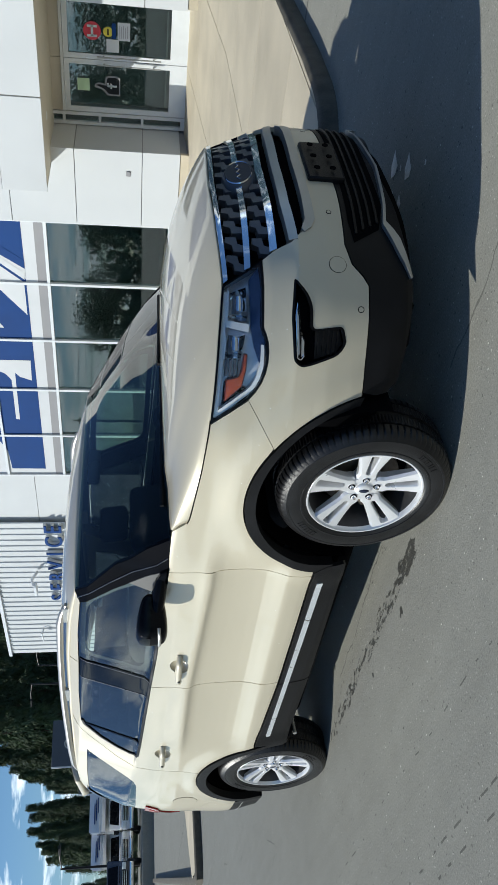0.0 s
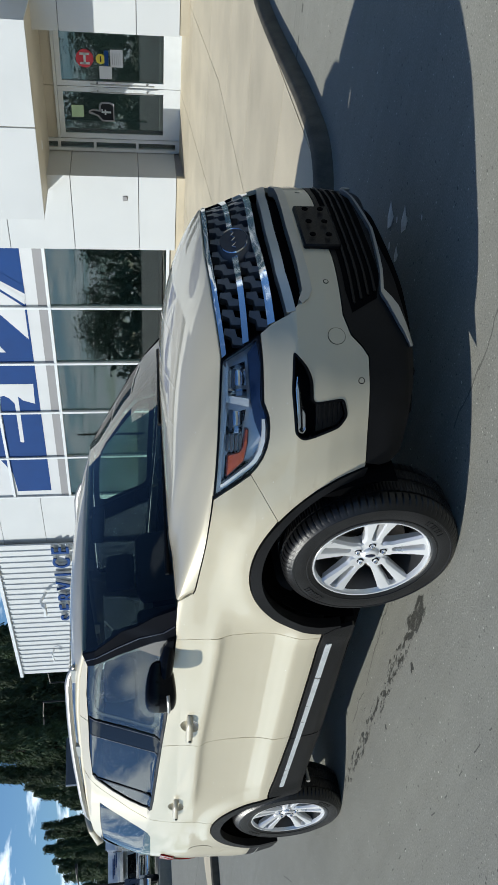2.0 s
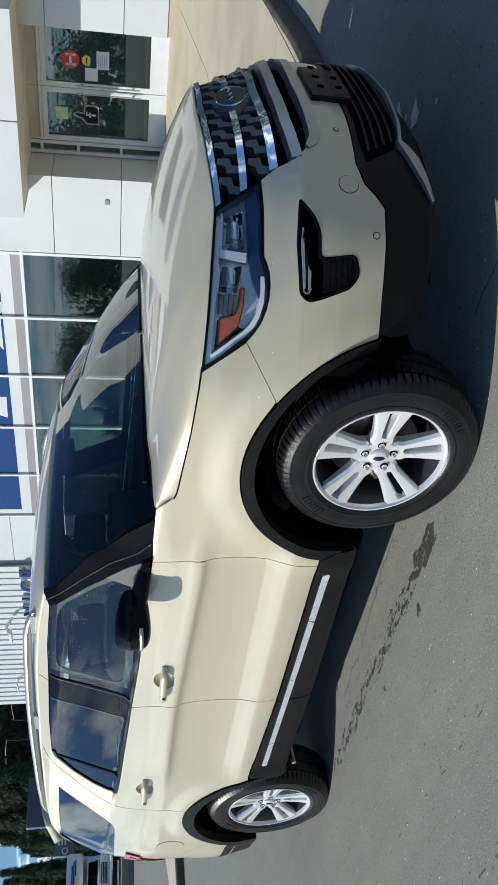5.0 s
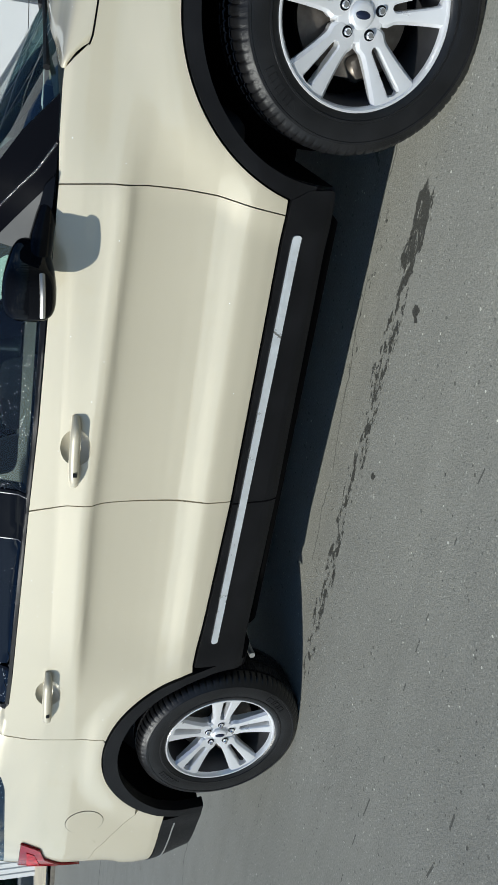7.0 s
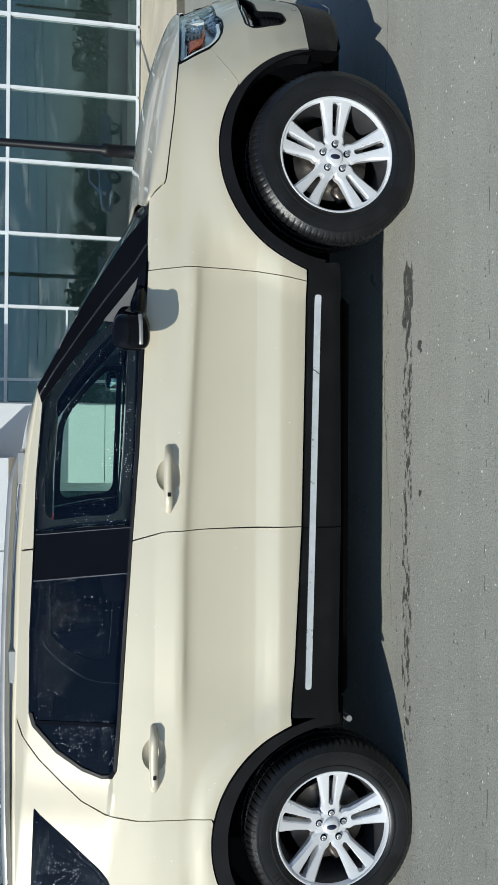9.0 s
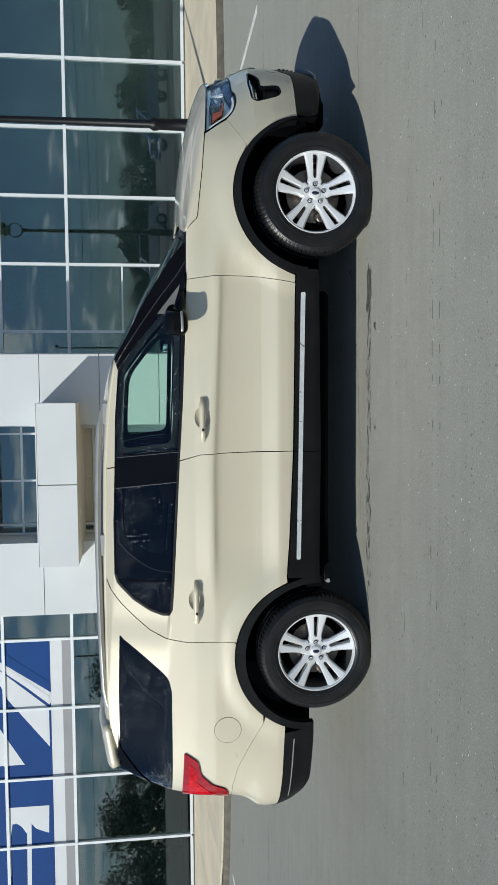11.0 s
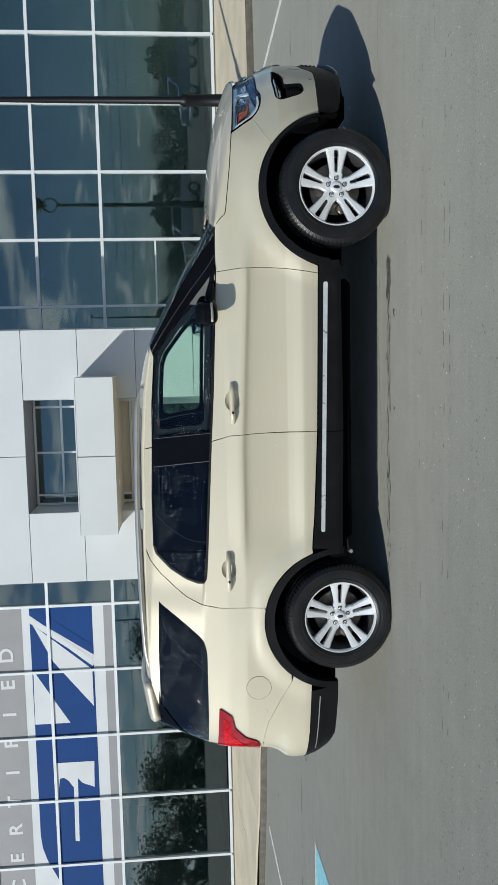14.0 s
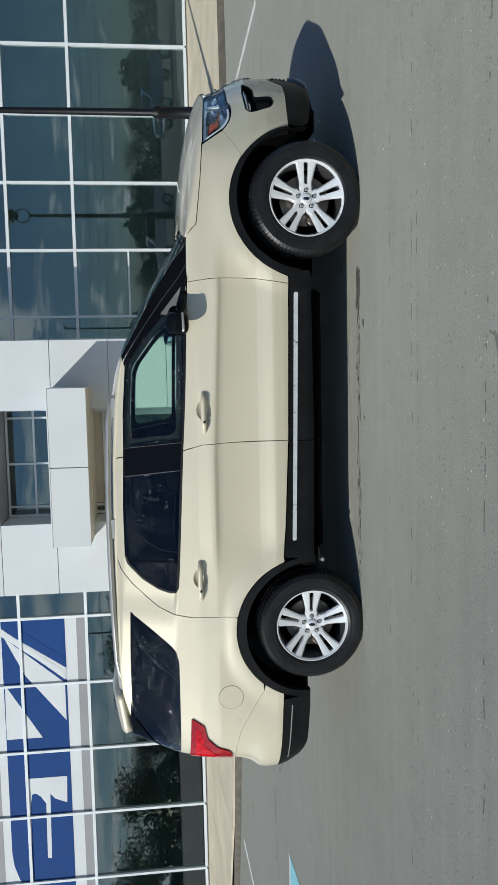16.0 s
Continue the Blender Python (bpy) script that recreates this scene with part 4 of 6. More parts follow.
def tyre_mesh():
    """The tyre, pressed flat where it stands."""
    bm = add_lathe(bmesh.new(), TYRE, 480, wave=tyre_wave)
    for v in bm.verts:
        press = ramp(-.24, -HUB_Z, v.co.z)
        v.co.y *= 1 + .05 * press * ramp(.24, .30, math.hypot(v.co.x, v.co.z)) * (1 - ramp(.33, .365, math.hypot(v.co.x, v.co.z)))
        v.co.z = max(v.co.z, -HUB_Z + .0005)
    return bm


SP_R = [.050, .064, .074, .083, .091, .096, .104, .130, .16, .190, .210, .222, .227, .231, .236, .243]
SP_OUT = ([.05, .070, .080, .088, .100, .13, .17, .205, .228, .243], [.036, .047, .047, .043, .0425, .048, .057, .066, .073, .084])
SP_IN = ([.05, .091, .096, .104, .16, .222, .227, .231, .25], [0, 0, .0065, .0098, .0128, .0160, .0140, 0, 0])


def spoke(angle, sd):
    """One of a pair of spokes with a slot between them, widening to the rim."""
    bm = bmesh.new()
    rows = []
    for r in SP_R:
        t = (r - .05) / .197
        lo, hi = float(np.interp(r, *SP_IN)), float(np.interp(r, *SP_OUT))
        face = -.080 - .0325 * t ** 1.2
        w = hi - lo
        i = .0045 if lo > 0 else 0
        row = [(lo, face + .045), (lo, face + .0055 * (lo > 0)), (lo + i * .8, face + .0012 * (lo > 0)), (lo + i, face), (lo + w * .5, face - .0012), (hi - .0105, face), (hi - .0095, face + .0012), (hi - .001, face + .0115), (hi - .004, face + .05 - .02 * t)]
        rows.append([(r, y, c * sd) for c, y in row])
    m = Matrix.Rotation(radians(angle), 4, "Y")
    vs = [[bm.verts.new(m @ Vector(q)) for q in row] for row in rows]
    for a, b in zip(vs, vs[1:]):
        for k in range(8):
            bm.faces.new((a[k], a[k + 1], b[k + 1], b[k]) if sd > 0 else (b[k], b[k + 1], a[k + 1], a[k]))
    return bm


def wheel():
    """The front right wheel, about its own hub; -y is outside."""
    w = part("wheel", add_lathe(bmesh.new(), LIP, 72), ALLOY, suv, "five double-spoke alloy wheel")
    part("tyre", tyre_mesh(), RUBBER, w, "black rubber tyre with worn tread")
    tyre = w.children[0]
    # barrel in darker alloy: shade behind the spokes is in its colour
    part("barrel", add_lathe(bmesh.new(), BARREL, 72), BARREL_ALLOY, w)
    for a0 in (35, 215):
        for k in range(7):
            bar_ = box(.2900, -.1290, -.008, .3140, -.1245, .001 + .004 * (k % 2), 0, Matrix.Rotation(radians(a0 + k * 3.4), 4, "Y"))
            part("raised_mark", bar_, RUBBER, tyre)
    for k in range(5):
        for sd in (-1, 1):
            part("spoke", spoke(72 * k, sd), ALLOY, w)
        a = radians(72 * k)
        at = (.057 * math.cos(a), 0, -.057 * math.sin(a))
        nut = part("wheel_nut", add_lathe(bmesh.new(), [(0, -.097), (.007, -.096), (.0100, -.092), (.0108, -.078)], 12, "y", at), CHROME, w)
        part("nut_recess", add_lathe(bmesh.new(), [(.0105, -.0822), (.0150, -.0828), (.0155, -.080), (.0105, -.080)], 20, "y", at), GLOSSBLACK, nut)
    part("hub", add_lathe(bmesh.new(), [(0, -.078), (.058, -.0795), (.068, -.078), (.074, -.070), (.076, -.03), (0, -.03)], 40), ALLOY, w)
    cap = part("hub_cap", add_lathe(bmesh.new(), [(0, -.092), (.026, -.091), (.033, -.088), (.0365, -.083), (.038, -.078)], 32), ALLOY, w)
    oval = part("cap_badge", add_lathe(bmesh.new(), [(0, -.0935), (.020, -.0930), (.022, -.0915), (.022, -.090)], 24), BADGE, cap)
    oval.scale = (.5, 1.0, 1.0)
    disc = part("brake_disc", add_lathe(bmesh.new(), [(.06, -.01), (.165, -.01), (.168, .0), (.165, .018), (.06, .018)], 48), STEEL, w)
    part("brake_caliper", box(.10, -.03, -.06, .175, .05, .06, .012), STEEL, w).matrix_local = Matrix.Rotation(radians(150), 4, "Y")
    # black disc that paints the dark behind the spokes
    part("wheel_backing", add_lathe(bmesh.new(), [(0, .05), (.22, .05), (.222, .09), (0, .09)], 32), DARK, w)
    return w


w0 = wheel()
w0.matrix_local = pose(1.4325, -.845, HUB_Z)
for x, y, rz, spin in ((-1.437, -.845, 0, 0), (1.4325, .845, 180, 0), (-1.437, .845, 180, 0)):
    c = copy_thing(w0, pose(x, y, HUB_Z, 0, 0, rz) @ pose(0, 0, 0, 0, spin, 0))

# wheel housings, floor and inner shell, near-black so their colour carries the shade
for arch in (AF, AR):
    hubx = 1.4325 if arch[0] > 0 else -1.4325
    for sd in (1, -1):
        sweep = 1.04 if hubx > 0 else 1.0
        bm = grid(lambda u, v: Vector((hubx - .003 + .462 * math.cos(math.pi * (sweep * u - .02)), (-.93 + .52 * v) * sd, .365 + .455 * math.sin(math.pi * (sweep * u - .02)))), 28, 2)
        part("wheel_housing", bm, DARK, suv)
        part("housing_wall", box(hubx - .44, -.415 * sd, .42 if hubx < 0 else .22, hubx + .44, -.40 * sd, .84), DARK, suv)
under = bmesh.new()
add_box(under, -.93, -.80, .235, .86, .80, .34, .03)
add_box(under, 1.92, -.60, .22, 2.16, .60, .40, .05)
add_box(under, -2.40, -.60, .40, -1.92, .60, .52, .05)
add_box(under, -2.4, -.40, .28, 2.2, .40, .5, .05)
# closing boxes added to block sun leaking between rear arch and sill
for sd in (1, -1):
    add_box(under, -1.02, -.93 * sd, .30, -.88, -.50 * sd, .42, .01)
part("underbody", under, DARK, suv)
part("exhaust", add_tube(bmesh.new(), [(-.9, -.55, .25), (-1.0, -.80, .272), (-.99, -.905, .268)], .013, 10), SATIN, suv)
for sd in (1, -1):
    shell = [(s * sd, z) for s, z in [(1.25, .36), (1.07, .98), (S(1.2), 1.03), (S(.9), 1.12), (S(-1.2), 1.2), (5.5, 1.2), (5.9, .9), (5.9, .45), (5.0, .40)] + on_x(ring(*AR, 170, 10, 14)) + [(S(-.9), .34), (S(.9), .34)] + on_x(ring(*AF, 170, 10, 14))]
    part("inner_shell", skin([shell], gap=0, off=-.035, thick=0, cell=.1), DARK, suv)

# cabin
cabin = bmesh.new()
add_box(cabin, -.92, -.86, .45, .95, .86, .52)
add_box(cabin, -2.2, -.40, .45, -.90, .40, .52)
add_box(cabin, .62, -.84, .60, 1.12, .84, 1.08, .06, seg=3)
add_box(cabin, -.60, -.22, .5, .62, .12, .80, .05)
part("cabin_floor", cabin, SEAT, suv)
for sd in (1, -1):
    part("door_card", box(-.92, -.90 * sd, .5, .95, -.87 * sd, 1.155), SEAT, suv)
for x, y in ((-.05, -.40), (-.05, .40), (-1.0, -.40), (-1.0, .40)):
    seat = part("seat", box(-.28, -.26, 0, .28, .26, .20, .06, Matrix.Translation((x, y, .58)), 3), SEAT, suv)
    part("seat_back", box(-.09, -.25, 0, .09, .25, .62, .06, Matrix.Translation((x - .24, y, .72)) @ Matrix.Rotation(radians(-14), 4, "Y"), 3), SEAT, seat)
    part("headrest", box(-.055, -.13, 0, .055, .13, .19, .045, Matrix.Translation((x - .40, y, 1.345)) @ Matrix.Rotation(radians(-10), 4, "Y"), 3), SEAT, seat)
part("rear_seat_fold", box(-2.1, -.7, .52, -1.55, .7, 1.15, .08, None, 2), SEAT, suv)
wheel_rim = part("steering_wheel", add_lathe(bmesh.new(), [(.175 + .016 * math.cos(k * math.pi / 4), .016 * math.sin(k * math.pi / 4)) for k in range(9)], 32, "z"), SEAT, suv)
wheel_rim.matrix_local = Matrix.Translation((.48, .40, 1.03)) @ Matrix.Rotation(radians(-62), 4, "Y")
part("wheel_boss", box(-.06, -.16, -.02, .06, .16, .02, .015), SEAT, wheel_rim)
part("rear_view_mirror", box(-.02, -.12, -.035, .02, .12, .035, .015, Matrix.Translation((.55, 0, 1.53)), 2), GLOSSBLACK, suv)
part("headlining", grid(lambda u, v: roof_point(.02 + .93 * u, .06 + .88 * v) - Vector((0, 0, .035)), 12, 12), mat("headlining", (0.10, 0.10, 0.095), 0.9, 0, 0.05, 8), suv)


# ---- ground ----
def asphalt():
    m = bpy.data.materials.new("asphalt")
    m.use_nodes = True
    n, l = m.node_tree.nodes, m.node_tree.links
    b = n["Principled BSDF"]
    tc = n.new("ShaderNodeTexCoord")
    obj = tc.outputs["Object"]

    def noise_(scale, detail=4, rough=.55):
        t = n.new("ShaderNodeTexNoise")
        t.inputs["Scale"].default_value, t.inputs["Detail"].default_value, t.inputs["Roughness"].default_value = scale, detail, rough
        l.new(obj, t.inputs["Vector"])
        return t.outputs["Fac"]

    def math_(op, a, b_=0.0, c=None):
        t = n.new("ShaderNodeMath"); t.operation = op
        for k, v in enumerate((a, b_, c)):
            if v is None:
                continue
            if isinstance(v, (int, float)):
                t.inputs[k].default_value = v
            else:
                l.new(v, t.inputs[k])
        return t.outputs[0]

    def span(v, a, b_, c, d):
        up = n.new("ShaderNodeMapRange"); up.interpolation_type = "SMOOTHSTEP"
        up.inputs[1].default_value, up.inputs[2].default_value = a, b_
        l.new(v, up.inputs[0])
        dn = n.new("ShaderNodeMapRange"); dn.interpolation_type = "SMOOTHSTEP"
        dn.inputs[1].default_value, dn.inputs[2].default_value, dn.inputs[3].default_value, dn.inputs[4].default_value = c, d, 1, 0
        l.new(v, dn.inputs[0])
        return math_("MULTIPLY", up.outputs[0], dn.outputs[0])
    sep3 = n.new("ShaderNodeSeparateXYZ"); l.new(obj, sep3.inputs[0])
    X, Y = sep3.outputs["X"], sep3.outputs["Y"]
    broad, mid, grit = noise_(.35, 6), noise_(4.0, 6), noise_(105, 4, .8)
    tone = math_("MULTIPLY_ADD", broad, .06, .158)
    tone = math_("MULTIPLY_ADD", mid, .05, tone)
    tone = math_("MULTIPLY_ADD", grit, .36, math_("SUBTRACT", tone, .160))

    def stones(scale, size, share, lift, low=None):
        vo = n.new("ShaderNodeTexVoronoi"); vo.inputs["Scale"].default_value = scale
        l.new(obj, vo.inputs["Vector"])
        near = math_("LESS_THAN", vo.outputs["Distance"], size)
        sc = n.new("ShaderNodeSeparateColor"); l.new(vo.outputs["Color"], sc.inputs[0])
        keep = math_("MULTIPLY", near, math_("GREATER_THAN", sc.outputs[0], share))
        return math_("MULTIPLY", keep, math_("MULTIPLY", sc.outputs[1], lift))
    tone = math_("ADD", tone, stones(80, .28, .78, .14))
    tone = math_("ADD", tone, stones(45, .17, .93, .50))
    tone = math_("ADD", tone, stones(30, .16, .95, .34))
    tone = math_("ADD", tone, stones(34, .24, .86, -.12))
    tone = math_("ADD", tone, stones(60, .24, .82, -.13))

    def drawn(scale, sx, sy, detail=4, rough=.6):
        mp_ = n.new("ShaderNodeMapping"); mp_.inputs["Scale"].default_value = (sx, sy, 1); l.new(obj, mp_.inputs[0])
        t = n.new("ShaderNodeTexNoise"); t.inputs["Scale"].default_value, t.inputs["Detail"].default_value, t.inputs["Roughness"].default_value = scale, detail, rough
        l.new(mp_.outputs[0], t.inputs["Vector"])
        return t.outputs["Fac"]
    # drip marks beside the car: an oily, broken line along its sill
    wob = math_("MULTIPLY_ADD", noise_(2.2, 2), .14, math_("SUBTRACT", Y, .17))
    strip = math_("MULTIPLY", span(wob, -1.095, -1.02, -.955, -.885), span(X, -2.6, -.6, .95, 1.12))
    patch = math_("MULTIPLY", span(wob, -1.09, -1.02, -.93, -.84), span(X, .62, .76, .98, 1.10))
    blob = drawn(21, .66, 1.55, 6, .70)
    side_ = math_("MULTIPLY", span(Y, -.74, -.64, -.58, -.50), span(X, -.2, .2, .9, 1.1))
    field = math_("ADD", math_("MULTIPLY", math_("SUBTRACT", strip, 1.0), .45), math_("MULTIPLY", patch, .075))
    field = math_("MAXIMUM", field, math_("MULTIPLY_ADD", side_, .40, -.47))
    wet = math_("GREATER_THAN", math_("ADD", math_("ADD", blob, field), math_("MULTIPLY", noise_(1.3, 2), .10)), .560)
    few = math_("MULTIPLY", math_("GREATER_THAN", drawn(8, 1.0, 2.2, 3), .775), span(Y, -4.5, -1.3, 2.5, 6.0))
    tiny = math_("GREATER_THAN", drawn(26, 1.0, 2.2, 2), .80)
    wet = math_("MAXIMUM", math_("MAXIMUM", wet, few), tiny)
    for px, py, pr in ((.624, -1.016, .022), (.60, -1.03, .010), (-.007, -1.030, .016), (-1.02, -.90, .017)):
        ex, ey = math_("SUBTRACT", X, px), math_("SUBTRACT", Y, py)
        far = math_("SQRT", math_("ADD", math_("MULTIPLY", ex, ex), math_("MULTIPLY", ey, ey)))
        wet = math_("MAXIMUM", wet, math_("LESS_THAN", math_("MULTIPLY_ADD", noise_(38, 2), .030, far), pr + .015))
    tone = math_("MULTIPLY", tone, math_("MULTIPLY_ADD", wet, -.74, 1.0))
    # broken cracks that run with the lane
    for y0, wid, thr in ((-2.03, .005, .56), (-2.12, .005, .59), (-1.62, .0035, .56), (-3.0, .006, .55), (3.6, .02, .52)):
        wy = math_("MULTIPLY_ADD", noise_(.8, 3), .16, math_("SUBTRACT", Y, y0 + .08))
        on = math_("MULTIPLY", math_("LESS_THAN", math_("ABSOLUTE", wy), wid), math_("GREATER_THAN", drawn(9, 1.0, .2, 4), thr))
        tone = math_("MULTIPLY", tone, math_("MULTIPLY_ADD", on, -.55, 1.0))
    # fine cracks and tyre streaks along the lane
    st = n.new("ShaderNodeMapping"); st.inputs["Scale"].default_value = (.25, 6.0, 1); l.new(obj, st.inputs[0])
    sn = n.new("ShaderNodeTexNoise"); sn.inputs["Scale"].default_value, sn.inputs["Detail"].default_value = 1.6, 4
    l.new(st.outputs[0], sn.inputs["Vector"])
    tone = math_("MULTIPLY", tone, math_("MULTIPLY_ADD", sn.outputs["Fac"], .22, .89))
    crk = n.new("ShaderNodeTexVoronoi"); crk.feature = "DISTANCE_TO_EDGE"; crk.inputs["Scale"].default_value = .45
    ms = n.new("ShaderNodeMapping"); ms.inputs["Scale"].default_value = (.35, 1.6, 1); l.new(obj, ms.inputs[0])
    wv = n.new("ShaderNodeVectorMath"); wv.operation = "MULTIPLY_ADD"
    nz = n.new("ShaderNodeTexNoise"); nz.inputs["Scale"].default_value = 3; nz.inputs["Detail"].default_value = 6; l.new(obj, nz.inputs["Vector"])
    l.new(nz.outputs["Color"], wv.inputs[0]); wv.inputs[1].default_value = (.25, .25, 0); l.new(ms.outputs[0], wv.inputs[2])
    l.new(wv.outputs[0], crk.inputs["Vector"])
    line = math_("MULTIPLY", math_("LESS_THAN", crk.outputs["Distance"], .0022), math_("GREATER_THAN", noise_(.6, 2), .58))
    tone = math_("MULTIPLY", tone, math_("MULTIPLY_ADD", line, -.45, 1.0))
    cb = n.new("ShaderNodeCombineColor")
    l.new(math_("MULTIPLY", tone, 1.02), cb.inputs[0]); l.new(math_("MULTIPLY", tone, 1.01), cb.inputs[1]); l.new(math_("MULTIPLY", tone, .88), cb.inputs[2])
    l.new(cb.outputs[0], b.inputs["Base Color"])
    l.new(math_("MULTIPLY_ADD", wet, -.35, .88), b.inputs["Roughness"])
    b.inputs["Specular IOR Level"].default_value = .35
    b.inputs["Diffuse Roughness"].default_value = 0.30
    bp = n.new("ShaderNodeBump"); bp.inputs["Strength"].default_value, bp.inputs["Distance"].default_value = .7, .005
    l.new(math_("ADD", grit, math_("MULTIPLY", mid, .5)), bp.inputs["Height"]); l.new(bp.outputs[0], b.inputs["Normal"])
    return m


ASPHALT = asphalt()
CONCRETE = mat("pale_concrete", (0.50, 0.44, 0.33), 0.85, 0, 0.12, 1.3, 0.35, 120, fine=.25, random_=.05)
# dirty kerb concrete, its colour lowered further for the shade on its face
KERB = mat("dark_kerb", (0.09, 0.08, 0.062), 0.8, 0, 0.35, 7, 0.4, 90, fine=.3)
LINE_W = mat("road_paint_white", (0.62, 0.62, 0.58), 0.7, 0, 0.25, 12, 0.3, 150, fine=.5)
LINE_B = mat("road_paint_cyan", (0.25, 0.55, 0.62), 0.7, 0, 0.2, 12, 0.3, 150, fine=.4)
WALLW = mat("white_wall_panel", (0.54, 0.56, 0.57), 0.38, 0, 0.03, 0.8, 0.03, 30, random_=.02)
FRAMEW = mat("white_window_frame", (0.62, 0.65, 0.67), 0.35, 0.1, 0.05, 4)
SOFFIT = mat("soffit_panel", (0.50, 0.47, 0.40), 0.6, 0, 0.05, 2)
BGLASS = glass("building_glass", (0.54, 0.66, 0.65), 2.1)
VINYLB = mat("blue_vinyl", (0.008, 0.045, 0.175), 0.6, 0, 0.06, 2, spec=.15)
VINYLW = mat("white_vinyl", (0.54, 0.56, 0.58), 0.45, 0, 0.03, 2)
VINYLG = mat("grey_vinyl", (0.235, 0.235, 0.245), 0.5, 0, 0.05, 2)
BLACKM = mat("black_painted_metal", (0.006, 0.0065, 0.008), 0.45, 0.0, 0.2, 9, spec=.22)

bm = bmesh.new()
for a in (0,):
    vs = [bm.verts.new((x, y, 0)) for x, y in ((-900, -900), (900, -900), (900, 900), (-900, 900))]
    bm.faces.new(vs)
tagged(part("ground", bm, ASPHALT, None, "grey worn asphalt with drip stains", False), category="ground", kind="structure")

EDGE = [(15, 8.8), (11, 8.6), (7, 8.36), (5.8, 8.25), (4.2, 8.1), (2.9, 7.75), (2.14, 6.9), (1.82, 5.6), (1.77, 4.7), (1.82, 3.4), (1.84, 2.7), (1.78, 2.1), (1.45, 1.78), (.8, 1.72), (-2.0, 1.8), (-3.2, 2.2), (-4.4, 3.6), (-5.4, 6.0), (-6.2, 7.6), (-7.2, 8.2), (-8.6, 8.55), (-10.5, 9.2), (-14, 10.0), (-19, 10.4), (-26, 10.6)]
pts2 = np.array([EDGE[0]] + EDGE + [EDGE[-1]], float)
edge = []
for i in range(1, len(pts2) - 2):
    a, b, c, d = pts2[i - 1:i + 3]
    for k in range(6):
        t = k / 6
        edge.append(tuple(.5 * (2 * b + (c - a) * t + (2 * a - 5 * b + 4 * c - d) * t * t + (3 * b - a - 3 * c + d) * t ** 3)))
edge.append(EDGE[-1])


def walk_z(y):
    return .12 + max(0.0, y - 8.0) * .06


# kerb: a rounded strip along the pavement's edge
bm = bmesh.new()
rows = []
for i, p in enumerate(edge):
    q0, q1 = edge[max(0, i - 1)], edge[min(len(edge) - 1, i + 1)]
    d = Vector((q1[0] - q0[0], q1[1] - q0[1], 0)).normalized()
    w = Vector((d.y, -d.x, 0))     # towards the pavement
    c = Vector((p[0], p[1], 0))
    rows.append([bm.verts.new(c + w * a + Vector((0, 0, z))) for a, z in ((-.03, -.05), (-.015, .08), (-.005, .105), (.012, .117), (.045, .122), (.05, -.05))])
for a, b in zip(rows, rows[1:]):
    for k in range(5):
        bm.faces.new((a[k], b[k], b[k + 1], a[k + 1]))
bmesh.ops.recalc_face_normals(bm, faces=bm.faces)
tagged(part("kerb", bm, KERB, None, "weathered kerb along the pavement, toned darker for its shaded face"), category="kerb", kind="structure")

# far kerb and pavement strip beyond the car's tail
isl = [(-38, 8.3), (-20, 3.35), (-11.75, 1.10), (-11.48, 1.12), (-11.40, 1.40), (-11.40, 2.20), (-11.50, 2.75), (-12.0, 3.5), (-13.2, 5.0), (-16.0, 7.0), (-24, 9.0)]
back = [(-12.30, 1.35), (-12.45, 1.55), (-12.9, 2.1), (-13.4, 2.8), (-14.1, 3.5), (-15.6, 5.4), (-18, 7.6), (-25, 9.6)]
top = [(-37.9, 8.45), (-19.95, 3.50), (-11.80, 1.25), (-11.60, 1.27), (-11.53, 1.45), (-11.53, 2.22), (-11.63, 2.80), (-12.12, 3.58), (-13.3, 5.1), (-16.07, 7.12), (-24, 9.13)]
bm = bmesh.new()
rows = [[bm.verts.new((*p, -.02)), bm.verts.new((*p, .115)), bm.verts.new((p[0] * .8 + q[0] * .2, p[1] * .8 + q[1] * .2, .135)), bm.verts.new((*q, .138))] for p, q in zip(isl, top)]
for a, b in zip(rows, rows[1:]):
    for k in range(3):
        bm.faces.new((a[k], b[k], b[k + 1], a[k + 1]))
bmesh.ops.recalc_face_normals(bm, faces=bm.faces)
tagged(part("kerb", bm, KERB, None, "dark kerb of the far pavement strip"), category="kerb", kind="structure")
bm = bmesh.new()
rows = [[bm.verts.new((*p, .139)), bm.verts.new((*q, .14)), bm.verts.new((*q, -.02))] for p, q in zip(top[3:], back)]
for a, b in zip(rows, rows[1:]):
    for k in range(2):
        bm.faces.new((a[k], b[k], b[k + 1], a[k + 1]))
bmesh.ops.recalc_face_normals(bm, faces=bm.faces)
tagged(part("pavement", bm, CONCRETE, None, "pale concrete strip behind the dark kerb"), category="pavement", kind="structure")

# parking lines
for name, pts, material, label in (("road_line", ((4.84, 4.1), (4.93, 4.1), (4.82, 7.6), (4.73, 7.6)), LINE_W, "worn white parking line"), ("road_line", ((-8.42, 5.4), (-8.31, 5.4), (-8.58, 8.0), (-8.69, 8.0)), LINE_W, "worn white parking line"),
        ("road_line", ((-6.0, 2.43), (-5.36, 2.43), (-5.33, 2.50), (-6.05, 2.50)), LINE_W, "worn white edge of a painted bay"), ("painted_bay", ((-5.33, 1.50), (-5.23, 1.50), (-5.34, 2.42), (-5.98, 2.42)), LINE_B, "worn pale blue painted bay")):
    bm = bmesh.new()
    add_prism(bm, pts, .004, Matrix.Translation((0, 0, .004)))
    tagged(part(name, bm, material, None, label, False), category="road marking", kind="structure")
